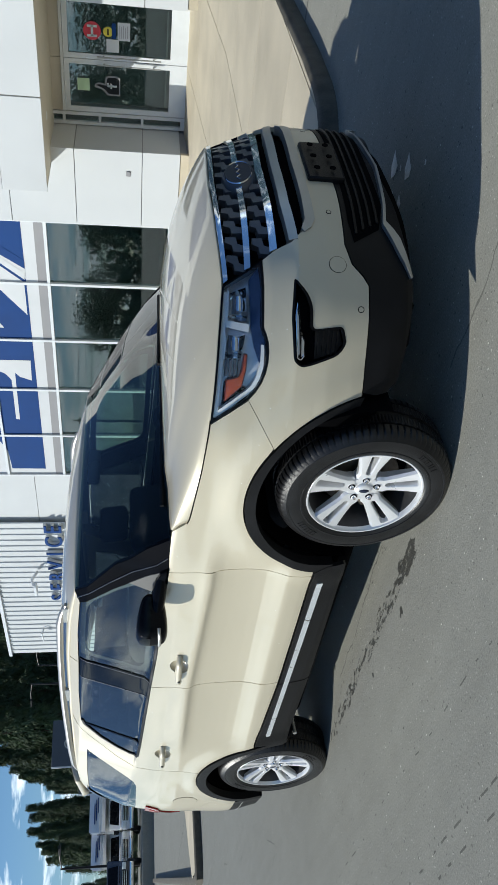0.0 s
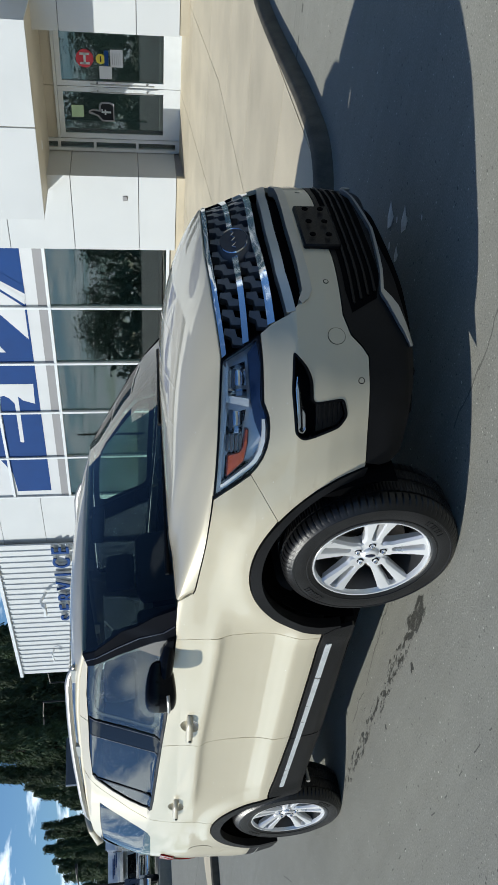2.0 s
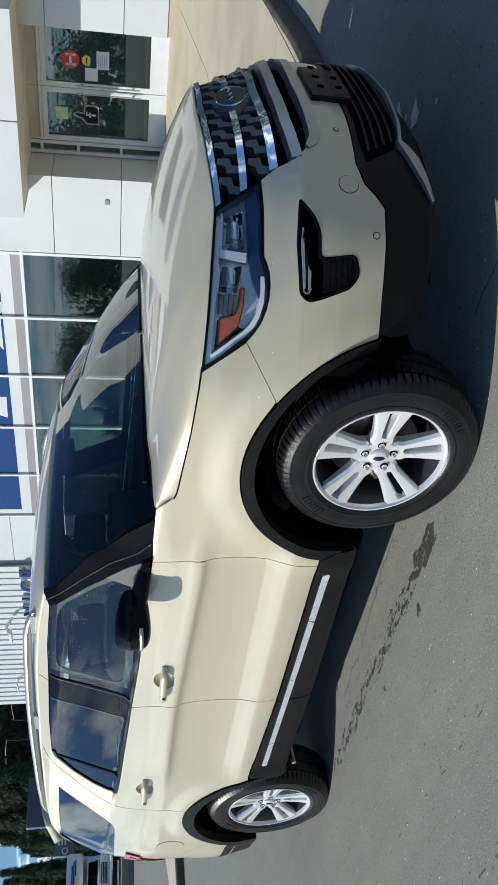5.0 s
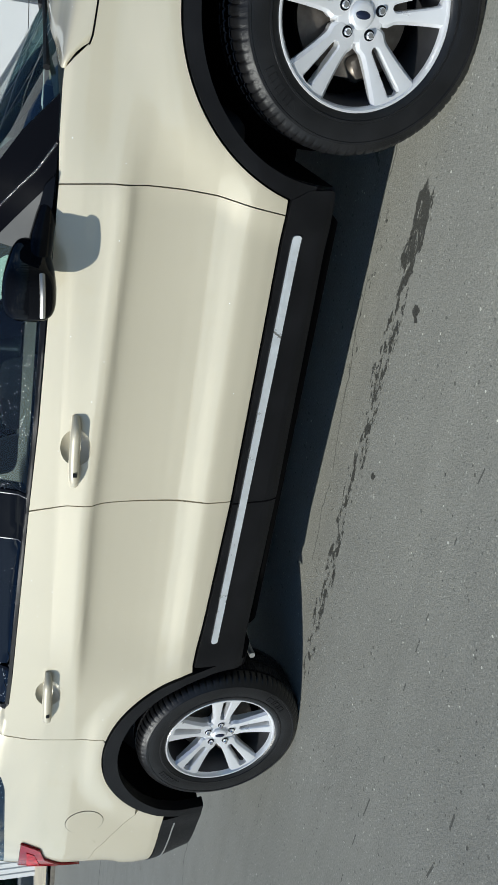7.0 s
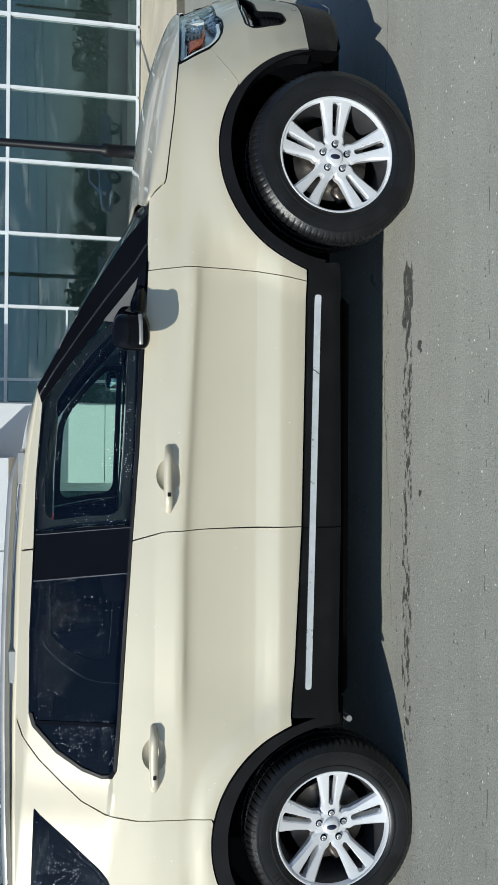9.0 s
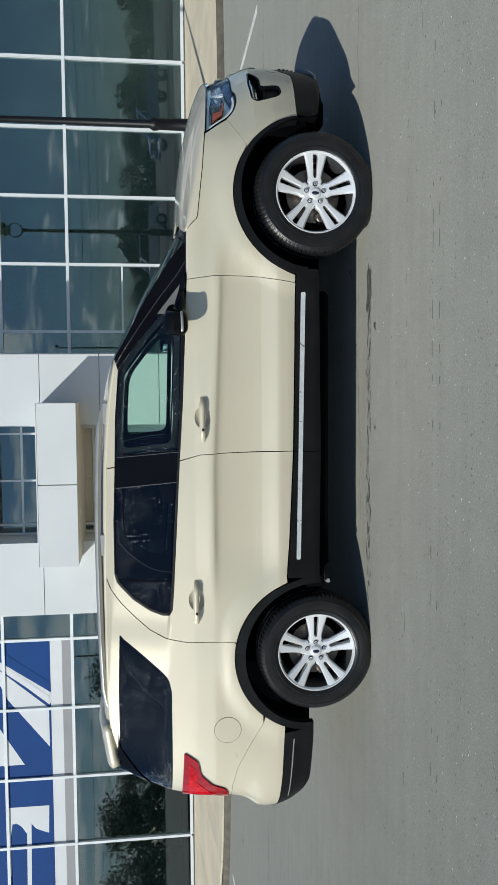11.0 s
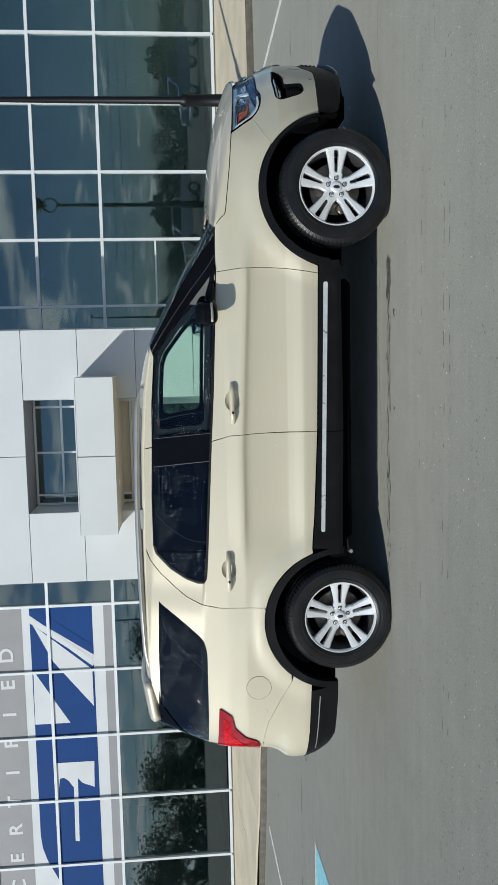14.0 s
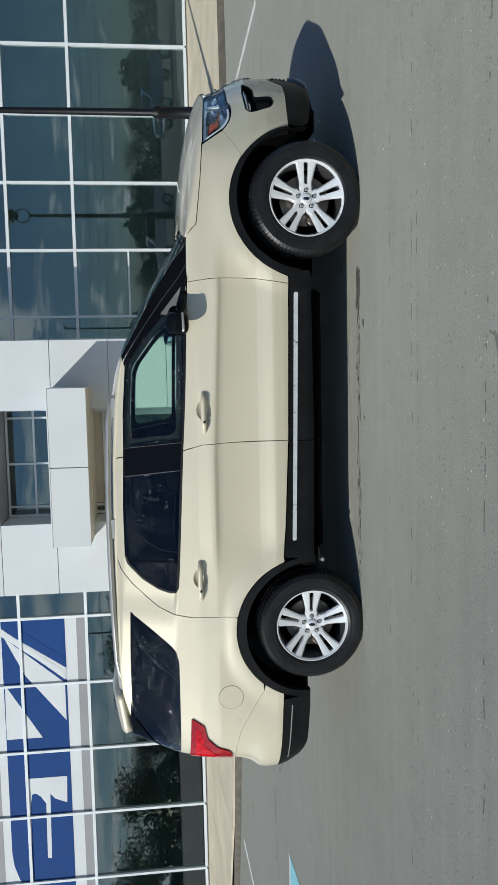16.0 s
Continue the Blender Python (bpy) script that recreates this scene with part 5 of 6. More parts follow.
for x, y, a, r in ((2.08, .70, .9, .062), (2.17, .50, 1.0, .058), (1.98, .50, .8, .036), (1.96, .62, .5, .018), (2.3, .3, .4, .013), (2.12, .60, .3, .015)):
    tagged(part("paint_splash", add_prism(bmesh.new(), [(r * 1.0 * math.cos(k * .785) * (1 + .3 * math.sin(k * 2.3 + a)), r * .62 * (1 + .35 * math.sin(k * 1.9 + 3 * a)) * math.sin(k * .785)) for k in range(8)], .002, Matrix.Translation((x, y, .0045)) @ Matrix.Rotation(.55, 4, "Z")), LINE_W, None, "white paint splash on the asphalt", False), category="paint splash", group="paint splashes")

# ---- building ----
YG, YB, YD, YC = 13.19, 11.10, 12.10, 10.0       # glass walls, entrance block, doors, canopy front
building = tagged(new("building"), "white dealership building with tall glass walls and a projecting entrance", "building")


def rect(name, x0, z0, x1, z1, y, material, parent, t=.02, label="", bevel=0.0):
    return part(name, box(x0, y, z0, x1, y + t, z1, bevel), material, parent, label, False)


wall_right = rect("glass_wall", 1.02, .26, 15.0, .46, YG - .03, CONCRETE, building, .3)
wall_left = rect("glass_wall", -14.22, .26, -4.5, .46, YG - .03, CONCRETE, building, .3)


def glass_wall(parent, xs, zs):
    for i, x in enumerate(xs):
        rect("mullion", x - .03, zs[0], x + .03, zs[-1], YG - .07, FRAMEW, parent, .14)
    for x0, x1 in zip(xs, xs[1:]):
        for z in zs:
            rect("transom", x0 + .03, z - .035, x1 - .03, z + .035, YG - .065, FRAMEW, parent, .13)
        for z0, z1 in zip(zs, zs[1:]):
            o = rect("pane", x0 + .03, z0 + .035, x1 - .03, z1 - .035, YG, BGLASS, parent, .008)
            o.visible_shadow = False


glass_wall(wall_right, [1.05, 1.62] + [3.175 + 1.555 * k for k in range(8)], [.50, 3.22, 4.75, 6.3, 7.9])
glass_wall(wall_left, [-14.20, -12.53, -10.78, -9.09, -7.37, -5.68, -4.53], [.50, 3.31, 4.92, 6.5, 7.9])
# a door frame in the glass wall
rect("mullion", 1.62, 1.95, 3.17, 1.99, YG - .05, FRAMEW, wall_right, .05)
# roof edge, back and side walls, floor
rect("parapet", -16.5, 7.9, 15.0, 9.2, YG - .05, WALLW, building, .4)
rect("back_wall", -16.5, 0, 15.0, 9.2, 22.0, mat("showroom_wall", (0.5, 0.51, 0.49), 0.8, 0, .2, .5), building, .3)
part("side_wall", box(15.0, YG, 0, 15.3, 22.3, 9.2), WALLW, building, "", False)
part("side_wall", box(-16.6, YG + .3, 0, -16.3, 22.3, 9.2), WALLW, building, "", False)
part("roof", box(-16.6, YG, 9.0, 15.3, 22.3, 9.2), WALLW, building, "", False)
part("showroom_floor", box(-16.3, YG + .3, .30, 15.0, 22.0, .40), mat("showroom_tiles", (0.34, 0.34, 0.33), 0.35, 0, .1, 1.5), building, "", False)
# plain white bay between glass and workshop
bay = rect("wall_bay", -16.55, .2, -14.23, 7.9, YG - .02, VINYLG, building, .3)
for z0, z1 in ((.4, 1.6), (1.6, 2.9), (2.9, 4.2), (4.2, 5.5), (5.5, 7.88)):
    rect("wall_panel", -16.5, z0 + .006, -14.25, z1 - .006, YG - .05, WALLW, bay, .03, "", .004)

# entrance block of white panels with a tall slot for the doors
block = part("entrance_block", box(-4.5 + .03, YB + .03, .2, -2.95 - .03, YG - .02, 9.0), VINYLG, building, "", False)
part("block_core", box(-.49 + .03, YB + .03, .2, 1.01 - .03, YG - .02, 9.0), VINYLG, block, "", False)
part("block_core", box(-2.98, YB + .03, 4.84, -.46, YG - .02, 9.0), VINYLG, block, "", False)
ZJ = [.46, 1.17, 2.42, 3.65, 4.83, 6.05, 7.3, 9.0]
for z0, z1 in zip(ZJ, ZJ[1:]):
    for x0, x1 in (((-4.5, -2.95), (-.49, 1.01)) if z1 < 4.9 else ((-4.5, -1.70), (-1.70, 1.01))):
        rect("wall_panel", x0 + .006, z0 + .006, x1 - .006, z1 - .006, YB, WALLW, block, .03, "", .004)
    part("wall_panel", box(1.0, YB + .035, z0 + .006, 1.03, YG - .08, z1 - .006, .004), WALLW, block, "", False)
    part("wall_panel", box(-4.52, YB + .035, z0 + .006, -4.49, YG - .08, z1 - .006, .004), WALLW, block, "", False)
    if z1 < 4.9:
        part("wall_panel", box(-2.99, YB + .035, z0 + .006, -2.96, YD + .1, z1 - .006, .004), WALLW, block, "", False)
        part("wall_panel", box(-.48, YB + .035, z0 + .006, -.45, YD + .1, z1 - .006, .004), WALLW, block, "", False)
part("plinth", box(-4.5, YB + .02, .25, -2.97, YB + .1, .46), CONCRETE, block, "", False)
part("plinth", box(-.47, YB + .02, .25, 1.0, YB + .1, .46), CONCRETE, block, "", False)
# wall lamp hole
part("wall_outlet", box(-3.44, YB - .02, 1.38, -3.34, YB - .001, 1.47, .01), VINYLG, block, "small grey wall outlet")
# canopy
canopy = tagged(part("canopy", box(-3.22, YC + .03, 2.84, -.03, YD, 3.56), SOFFIT, None, "white box canopy over the entrance doors", False), category="canopy", kind="structure")
for x0, x1 in ((-3.25, -1.62), (-1.60, 0.0)):
    rect("canopy_panel", x0, 2.82, x1, 3.58, YC, WALLW, canopy, .03, "", .004)
for x in (-3.25, -.03):
    part("canopy_panel", box(x, YC + .035, 2.83, x + .03, YB + .0, 3.58, .003), WALLW, canopy, "", False)
part("canopy_top", box(-3.25, YC, 3.585, 0, YB, 3.61, .003), WALLW, canopy, "", False)
part("soffit_lamp", add_lathe(bmesh.new(), [(0, 2.835), (.07, 2.835), (.08, 2.838), (.08, 2.85)], 20, "z", (-2.3, 10.9, 0)), FRAMEW, canopy)

# doors in the slot, and the window over the canopy
doorway = tagged(part("door_1", box(-2.95, YD + .08, .30, -.49, YD + .10, .34), FRAMEW, None, "double glazed entrance doors in white frames", False), category="door", kind="structure")


def bars_frame(parent, x0, z0, x1, z1, w, y, t, name="door_frame", wb=None):
    wb = wb or w
    rect(name, x0, z0, x0 + w, z1, y, FRAMEW, parent, t)
    rect(name, x1 - w, z0, x1, z1, y, FRAMEW, parent, t)
    rect(name, x0 + w, z1 - w, x1 - w, z1, y, FRAMEW, parent, t)
    rect(name, x0 + w, z0, x1 - w, z0 + wb, y, FRAMEW, parent, t)
    o = rect("pane", x0 + w, z0 + wb, x1 - w, z1 - w, y + t / 2, BGLASS, parent, .008)
    o.visible_shadow = False


bars_frame(doorway, -2.94, .34, -2.70, 3.04, .06, YD - .02, .10, wb=.10)
for z in (1.15, 1.95, 2.62):
    rect("door_frame", -2.90, z, -2.73, z + .05, YD - .015, FRAMEW, doorway, .09)
leaf_l = rect("door_leaf", -2.68, .36, -2.66, 2.58, YD + .02, FRAMEW, doorway, .02)
bars_frame(leaf_l, -2.69, .36, -1.735, 2.60, .09, YD, .05, "leaf_frame", .32)
leaf_r = rect("door_leaf", -.62, .36, -.60, 2.58, YD + .02, FRAMEW, doorway, .02)
bars_frame(leaf_r, -1.725, .36, -.60, 2.60, .09, YD, .05, "leaf_frame", .32)
for x0, x1 in ((-2.69, -1.735), (-1.725, -.60)):
    rect("transom_panel", x0, 2.66, x1, 3.02, YD, SOFFIT, doorway, .05)
rect("door_frame", -2.69, 2.605, -.60, 2.655, YD - .03, FRAMEW, doorway, .1)
rect("door_frame", -.595, .34, -.50, 3.04, YD - .03, FRAMEW, doorway, .1)
for x, lf in ((-1.80, leaf_l), (-1.66, leaf_r)):
    part("pull_handle", add_tube(bmesh.new(), [(x, YD - .07, .85), (x, YD - .07, 2.0)], .014, 8), SATIN, lf)
    for z in (.98, 1.88):
        part("handle_bracket", box(x - .012, YD - .07, z - .012, x + .012, YD, z + .012), SATIN, lf, "", False)
# notices on the glass
def notice(name, label, x, z, bm, material):
    o = tagged(part(name, bm, material, None, label, False), category="notice")
    o.location = (x, YD - .004, z)
    return o


RED_V = mat("red_vinyl", (0.50, 0.03, 0.05), 0.5, 0, .05, 5)
YEL_V = mat("yellow_vinyl", (0.65, 0.55, 0.05), 0.5, 0, .05, 5)
disc = lambda r: add_prism(bmesh.new(), [(r * math.cos(2 * math.pi * k / 28), r * math.sin(2 * math.pi * k / 28)) for k in range(28)], .004, Matrix.Rotation(radians(90), 4, "X"))
card = lambda w, h: box(-w / 2, -.004, -h / 2, w / 2, 0, h / 2)
n1 = notice("red_notice", "round red notice with white bars", -1.24, 2.08, disc(.155), RED_V)
g = bmesh.new(); add_box(g, -.09, -.008, -.02, .09, -.005, .02); add_box(g, -.10, -.008, -.085, -.06, -.005, .085); add_box(g, .06, -.008, -.085, .10, -.005, .085)
part("notice_mark", g, VINYLW, n1, "", False)
n2 = notice("yellow_notice", "round yellow paper notice sticker", -1.24, 1.80, disc(.085), YEL_V)
g = bmesh.new(); add_box(g, -.05, -.008, -.012, .05, -.005, .012); part("notice_mark", g, BLACKM, n2, "", False)
n3 = notice("paper_notice", "white paper notice with grey lines", -1.22, 1.52, card(.30, .22), VINYLW)
g = bmesh.new()
for k in range(5):
    add_box(g, -.11, -.008, .07 - .034 * k, .10 - .02 * (k % 2), -.005, .078 - .034 * k)
part("notice_mark", g, VINYLG, n3, "", False)
notice("blue_notice", "small blue notice strip", -1.22, 1.70, card(.26, .07), VINYLB)
n4 = notice("paper_notice", "white card with a red symbol", -1.47, 1.72, card(.22, .22), VINYLW)
g = disc(.035); bmesh.ops.translate(g, vec=(0, -.003, -.05), verts=g.verts); part("notice_mark", g, RED_V, n4, "", False)
notice("green_notice", "pale green paper notice", -2.18, 2.26, card(.22, .22), mat("green_paper", (0.45, 0.62, 0.40), .7, 0, .1, 6))
thumb = add_prism(bmesh.new(), [(-.16, -.19), (.17, -.19), (.20, -.12), (.20, .03), (.16, .08), (.05, .09), (.07, .20), (.03, .28), (-.02, .27), (-.06, .13), (-.16, .04)], .004, Matrix.Rotation(radians(90), 4, "X"))
n5 = notice("thumb_sign", "dark thumbs-up sign with a white edge", -2.20, 1.78, thumb, VINYLG)
g = add_prism(bmesh.new(), [(-.13, -.17), (.14, -.17), (.17, -.11), (.17, .02), (.14, .055), (.02, .06), (.04, .20), (.02, .25), (-.04, .10), (-.13, .02)], .002, Matrix.Translation((0, -.004, 0)) @ Matrix.Rotation(radians(90), 4, "X"))
part("sign_face", g, BLACKM, n5, "", False)
g = bmesh.new(); add_box(g, .0, -.009, -.13, .035, -.007, .04); add_box(g, -.03, -.009, -.04, .065, -.007, -.012); add_box(g, .0, -.009, .02, .075, -.007, .045)
part("sign_mark", g, VINYLW, n5, "", False)
# window above the canopy
upper = tagged(rect("window_1", -2.95, 3.60, -.49, 3.66, YD - .03, FRAMEW, None, .1, "upper window behind the canopy"), category="window", kind="structure")
for x in (-2.93, -2.72, -1.74, -.70, -.52):
    rect("window_frame", x - .022, 3.66, x + .022, 4.82, YD - .03, FRAMEW, upper, .1)
for z in (4.20, 4.80):
    rect("window_frame", -2.93, z - .022, -.52, z + .022, YD - .025, FRAMEW, upper, .09)
rect("pane", -2.93, 3.66, -.52, 4.80, YD + .02, BGLASS, upper, .008).visible_shadow = False
rect("window_sill", -2.95, 3.56, -.49, 3.60, YD - .6, WALLW, upper, .6)
# brand oval high on the block
oval = tagged(part("oval_sign", add_lathe(bmesh.new(), [(0, -.12), (.9, -.11), (.98, -.08), (1.0, 0)], 48, "y"), VINYLW, None, "large oval sign, blue with a pale rim"), category="sign")
oval.matrix_basis = Matrix.Translation((-1.7, YB - .003, 6.72)) @ Matrix.Diagonal((2.1, 1, .95, 1))
part("oval_face", add_lathe(bmesh.new(), [(0, -.13), (.86, -.12), (.9, -.10), (.9, -.05)], 48, "y"), VINYLB, oval)

# vinyl graphics on the left glass wall
sign = tagged(rect("window_graphic", -14.18, 3.56, -5.71, 5.56, YG - .016, VINYLW, None, .006, "blue and white vinyl graphic across the glass wall"), category="sign")


def vinyl(name, pts, material, layer):
    m = Matrix.Translation((0, YG - .016 - .003 * layer, 0)) @ Matrix.Rotation(radians(90), 4, "X")
    part(name, add_prism(bmesh.new(), pts, -.002, m), material, sign, "", False)


vinyl("grey_band", [(-14.18, 3.35), (-5.71, 3.35), (-5.71, 3.56), (-14.18, 3.56)], VINYLG, 0)
vinyl("grey_band", [(-14.18, 5.56), (-5.71, 5.56), (-5.71, 7.2), (-14.18, 7.2)], VINYLG, 0)
vinyl("blue_field", [(-13.95, 3.84), (-5.73, 3.84), (-5.73, 5.37), (-11.7, 5.37), (-12.05, 5.33), (-12.4, 5.22), (-12.75, 5.05), (-13.2, 4.85), (-13.95, 4.8)], VINYLB, 1)
vinyl("white_shape", [(-5.75, 5.37), (-5.93, 5.37), (-6.98, 3.84), (-7.26, 3.84), (-6.10, 5.37)], VINYLW, 2)
vinyl("blue_shape", [(-5.75, 5.37), (-5.75, 5.20), (-6.75, 3.84), (-6.98, 3.84), (-5.93, 5.37)], VINYLB, 3)
vinyl("white_shape", [(-5.90, 5.37), (-6.02, 5.37), (-7.28, 3.87), (-7.08, 3.87)], VINYLW, 4)
vinyl("white_shape", [(-6.15, 5.30), (-7.36, 3.89), (-8.32, 3.89), (-7.12, 4.84)], VINYLW, 2)
vinyl("white_shape", [(-7.33, 5.34), (-8.73, 5.36), (-8.73, 4.49)], VINYLW, 2)
vinyl("white_shape", [(-9.78, 4.92), (-9.78, 3.94), (-10.47, 3.96), (-10.35, 4.25), (-10.21, 4.37), (-11.92, 4.40), (-11.90, 4.50), (-10.46, 4.48), (-10.27, 4.60), (-10.18, 4.72), (-10.20, 4.82), (-10.51, 4.86), (-11.5, 4.87), (-11.5, 4.92)], VINYLW, 2)


def letters(text, size, x, y, z, material, parent, pitch, extrude=.0, sx=1.0):
    for k, ch in enumerate(text):
        cu = bpy.data.curves.new("letter", "FONT")
        cu.body, cu.size, cu.extrude, cu.align_x, cu.offset = ch, size, extrude, "CENTER", .009
        tmp = new("letter", cu)
        dg = bpy.context.evaluated_depsgraph_get()
        me = bpy.data.meshes.new_from_object(tmp.evaluated_get(dg))
        bpy.data.objects.remove(tmp)
        me.materials.clear(); me.materials.append(material)
        o = new("letter", me)
        o.parent = parent
        o.matrix_local = Matrix.Translation((x + pitch * k, y, z)) @ Matrix.Rotation(radians(90), 4, "X") @ Matrix.Diagonal((sx, 1, 1, 1))


letters("CERTIFIED", .46, -13.02, YG - .024, 5.82, VINYLW, sign, .765, .001, 1.15)

# workshop wing: white ribbed metal with channel letters
bm = bmesh.new()
prev = None
x = -24.4
while x < -16.58:
    for dx, dy in ((0, 0), (.16, 0), (.19, -.035), (.27, -.035), (.30, 0)):
        a, b = bm.verts.new((x + dx, 13.02 + dy, .2)), bm.verts.new((x + dx, 13.02 + dy, 5.86))
        if prev:
            bm.faces.new((prev[0], a, b, prev[1]))
        prev = (a, b)
    x += .30
workshop = tagged(part("workshop", bm, WALLW, None, "white ribbed metal workshop wing", False), category="building")
part("roof_flashing", box(-24.5, 12.93, 5.80, -16.55, 13.2, 5.92, .01), FRAMEW, workshop, "", False)
part("workshop_body", box(-24.4, 13.06, .0, -16.6, 22, 5.85), WALLW, workshop, "", False)
service = tagged(new("service_sign"), "blue channel letters spelling SERVICE on the ribbed wall", "sign")
letters("SERVICE", .78, -20.35, 12.86, 3.52, VINYLB, service, .64, .02, 1.0)
letters("SERVICE", .80, -20.35, 12.93, 3.51, VINYLW, service, .64, .05, 1.02)
wl1 = tagged(part("wall_lamp", add_tube(bmesh.new(), [(-18.9, 12.95, 4.45), (-18.9, 12.6, 4.6), (-18.9, 12.35, 4.5)], .05, 8), FRAMEW, None, "pale wall lamp on a short arm"), category="wall lamp")
part("lamp_head", box(-19.35, 12.25, 4.40, -18.8, 12.45, 4.50, .02), FRAMEW, wl1)
tagged(part("wall_hook", add_tube(bmesh.new(), [(-22.6, 12.95, 4.5), (-22.6, 12.75, 4.55), (-23.0, 12.7, 4.5)], .03, 6), FRAMEW, None, "small white pipe bracket on the ribbed wall"), category="pipe")

# street lamp on the pavement, black, with a hooped lantern
lamp = tagged(part("street_lamp", add_lathe(bmesh.new(), [(.15, .12), (.15, .36), (.105, .42), (.098, 1.05), (.112, 1.08), (.112, 1.16), (.066, 1.22), (.058, 3.2), (.042, 4.75), (.06, 4.8), (.03, 4.86)], 20, "z"), BLACKM, None, "black ornamental street lamp with a hooped lantern"), category="street lamp")
lamp.location = (4.88, 8.42, .09)
part("hoop", add_tube(bmesh.new(), [(.20 * math.sin(2 * math.pi * k / 20), 0, 5.05 - .20 * math.cos(2 * math.pi * k / 20)) for k in range(21)], .022, 8, caps=False), BLACKM, lamp)
part("lantern", add_lathe(bmesh.new(), [(0, 5.62), (.03, 5.60), (.05, 5.48), (.20, 5.40), (.22, 5.34), (.12, 5.30), (.13, 5.25), (.0, 5.15)], 24, "z"), BLACKM, lamp)


# ---- trees, signs and vehicles in the distance ----
BARK = mat("bark", (0.09, 0.06, 0.045), 0.9, 0, .3, 6, .6, 40)
NEEDLE = mat("fir_needles", (0.05, 0.082, 0.034), 0.75, 0, .45, 1.2, 0, 40, fine=.4, random_=.25)


def conifer(seed, height):
    """Trunk, drooping limbs and clumps of needles in flat sprays."""
    rnd = random.Random(seed)
    e = thing("fir_tree", "tall dark green fir tree", "tree", group="fir trees")
    part("trunk", add_tube(bmesh.new(), [(0, 0, 0), (.05, 0, height * .4), (0, .05, height * .75), (0, 0, height)], [.022 * height, .016 * height, .008 * height, .01], 8), BARK, e)
    vs, fs = [], []
    z = height * .07
    while z < height * .99:
        t = z / height
        reach = (1 - t) ** 1.15 * height * .235 * rnd.uniform(.5, 1.25) + .06
        for k in range(rnd.randint(4, 6)):
            a = rnd.uniform(0, 2 * math.pi)
            r = reach * rnd.uniform(.6, 1.12)
            n = max(3, int(r / .26))
            for j in range(n):
                f = (j + .6) / n
                droop = -.30 * r * f * f + .10 * r * f
                px, py, pz = r * f * math.cos(a), r * f * math.sin(a), z + droop
                for q in range(7):
                    b = a + rnd.uniform(-1.3, 1.3)
                    w = rnd.uniform(.08, .20) * (1.15 - .5 * f) * (.7 + .3 * height / 10)
                    ox, oy, oz = (rnd.uniform(-.22, .22) for _ in range(3))
                    i = len(vs)
                    dx, dy = math.cos(b) * w, math.sin(b) * w
                    vs += [(px + ox, py + oy, pz + oz), (px + ox + dx * .6 - dy * .35, py + oy + dy * .6 + dx * .35, pz + oz - .06), (px + ox + dx * 1.4, py + oy + dy * 1.4, pz + oz - .20 * rnd.random() - .1), (px + ox + dx * .6 + dy * .35, py + oy + dy * .6 - dx * .35, pz + oz - .06)]
                    fs.append((i, i + 1, i + 2, i + 3))
        z += height * .016 * rnd.uniform(.7, 1.3)
    me = bpy.data.meshes.new("crown")
    me.from_pydata(vs, [], fs)
    me.materials.append(NEEDLE)
    shared("crown", me, e)
    return e


kinds = [conifer(k, 10.0) for k in range(4)]
rnd = random.Random(5)
spots_ = []
for k in range(96):          # wood beyond the car's tail
    ratio = .20 + .44 * (k % 48) / 48 + rnd.uniform(-.012, .012)
    far = rnd.uniform(62, 74) if k < 48 else rnd.uniform(76, 92)
    top = float(np.interp(ratio, [.2, .273, .293, .313, .345, .378, .40, .436, .5, .62], [.045, .052, .072, .105, .122, .126, .145, .195, .22, .23])) * rnd.uniform(.70, 1.12)
    spots_.append((3.9 - far, -3 + ratio * far, 1.3 + top * far))
for k in range(14):
    spots_.append((70 + rnd.uniform(-4, 4), -70 + 9 * k, rnd.uniform(7, 13)))
for i, (x, y, h) in enumerate(spots_):
    m = pose(x, y, -.1, 0, 0, rnd.uniform(0, 360)) @ Matrix.Diagonal((h / 10 * rnd.uniform(.85, 1.35),) * 2 + (h / 10, 1))
    if i < 4:
        kinds[i].matrix_basis = m
    else:
        c = copy_thing(kinds[i % 4], Matrix())
        c.matrix_basis = m
# broadleaf trees across the road, behind the camera
LEAF = mat("broad_leaves", (0.10, 0.12, 0.06), 0.7, 0, .4, 1.0, 0, 30, fine=.4, random_=.25)


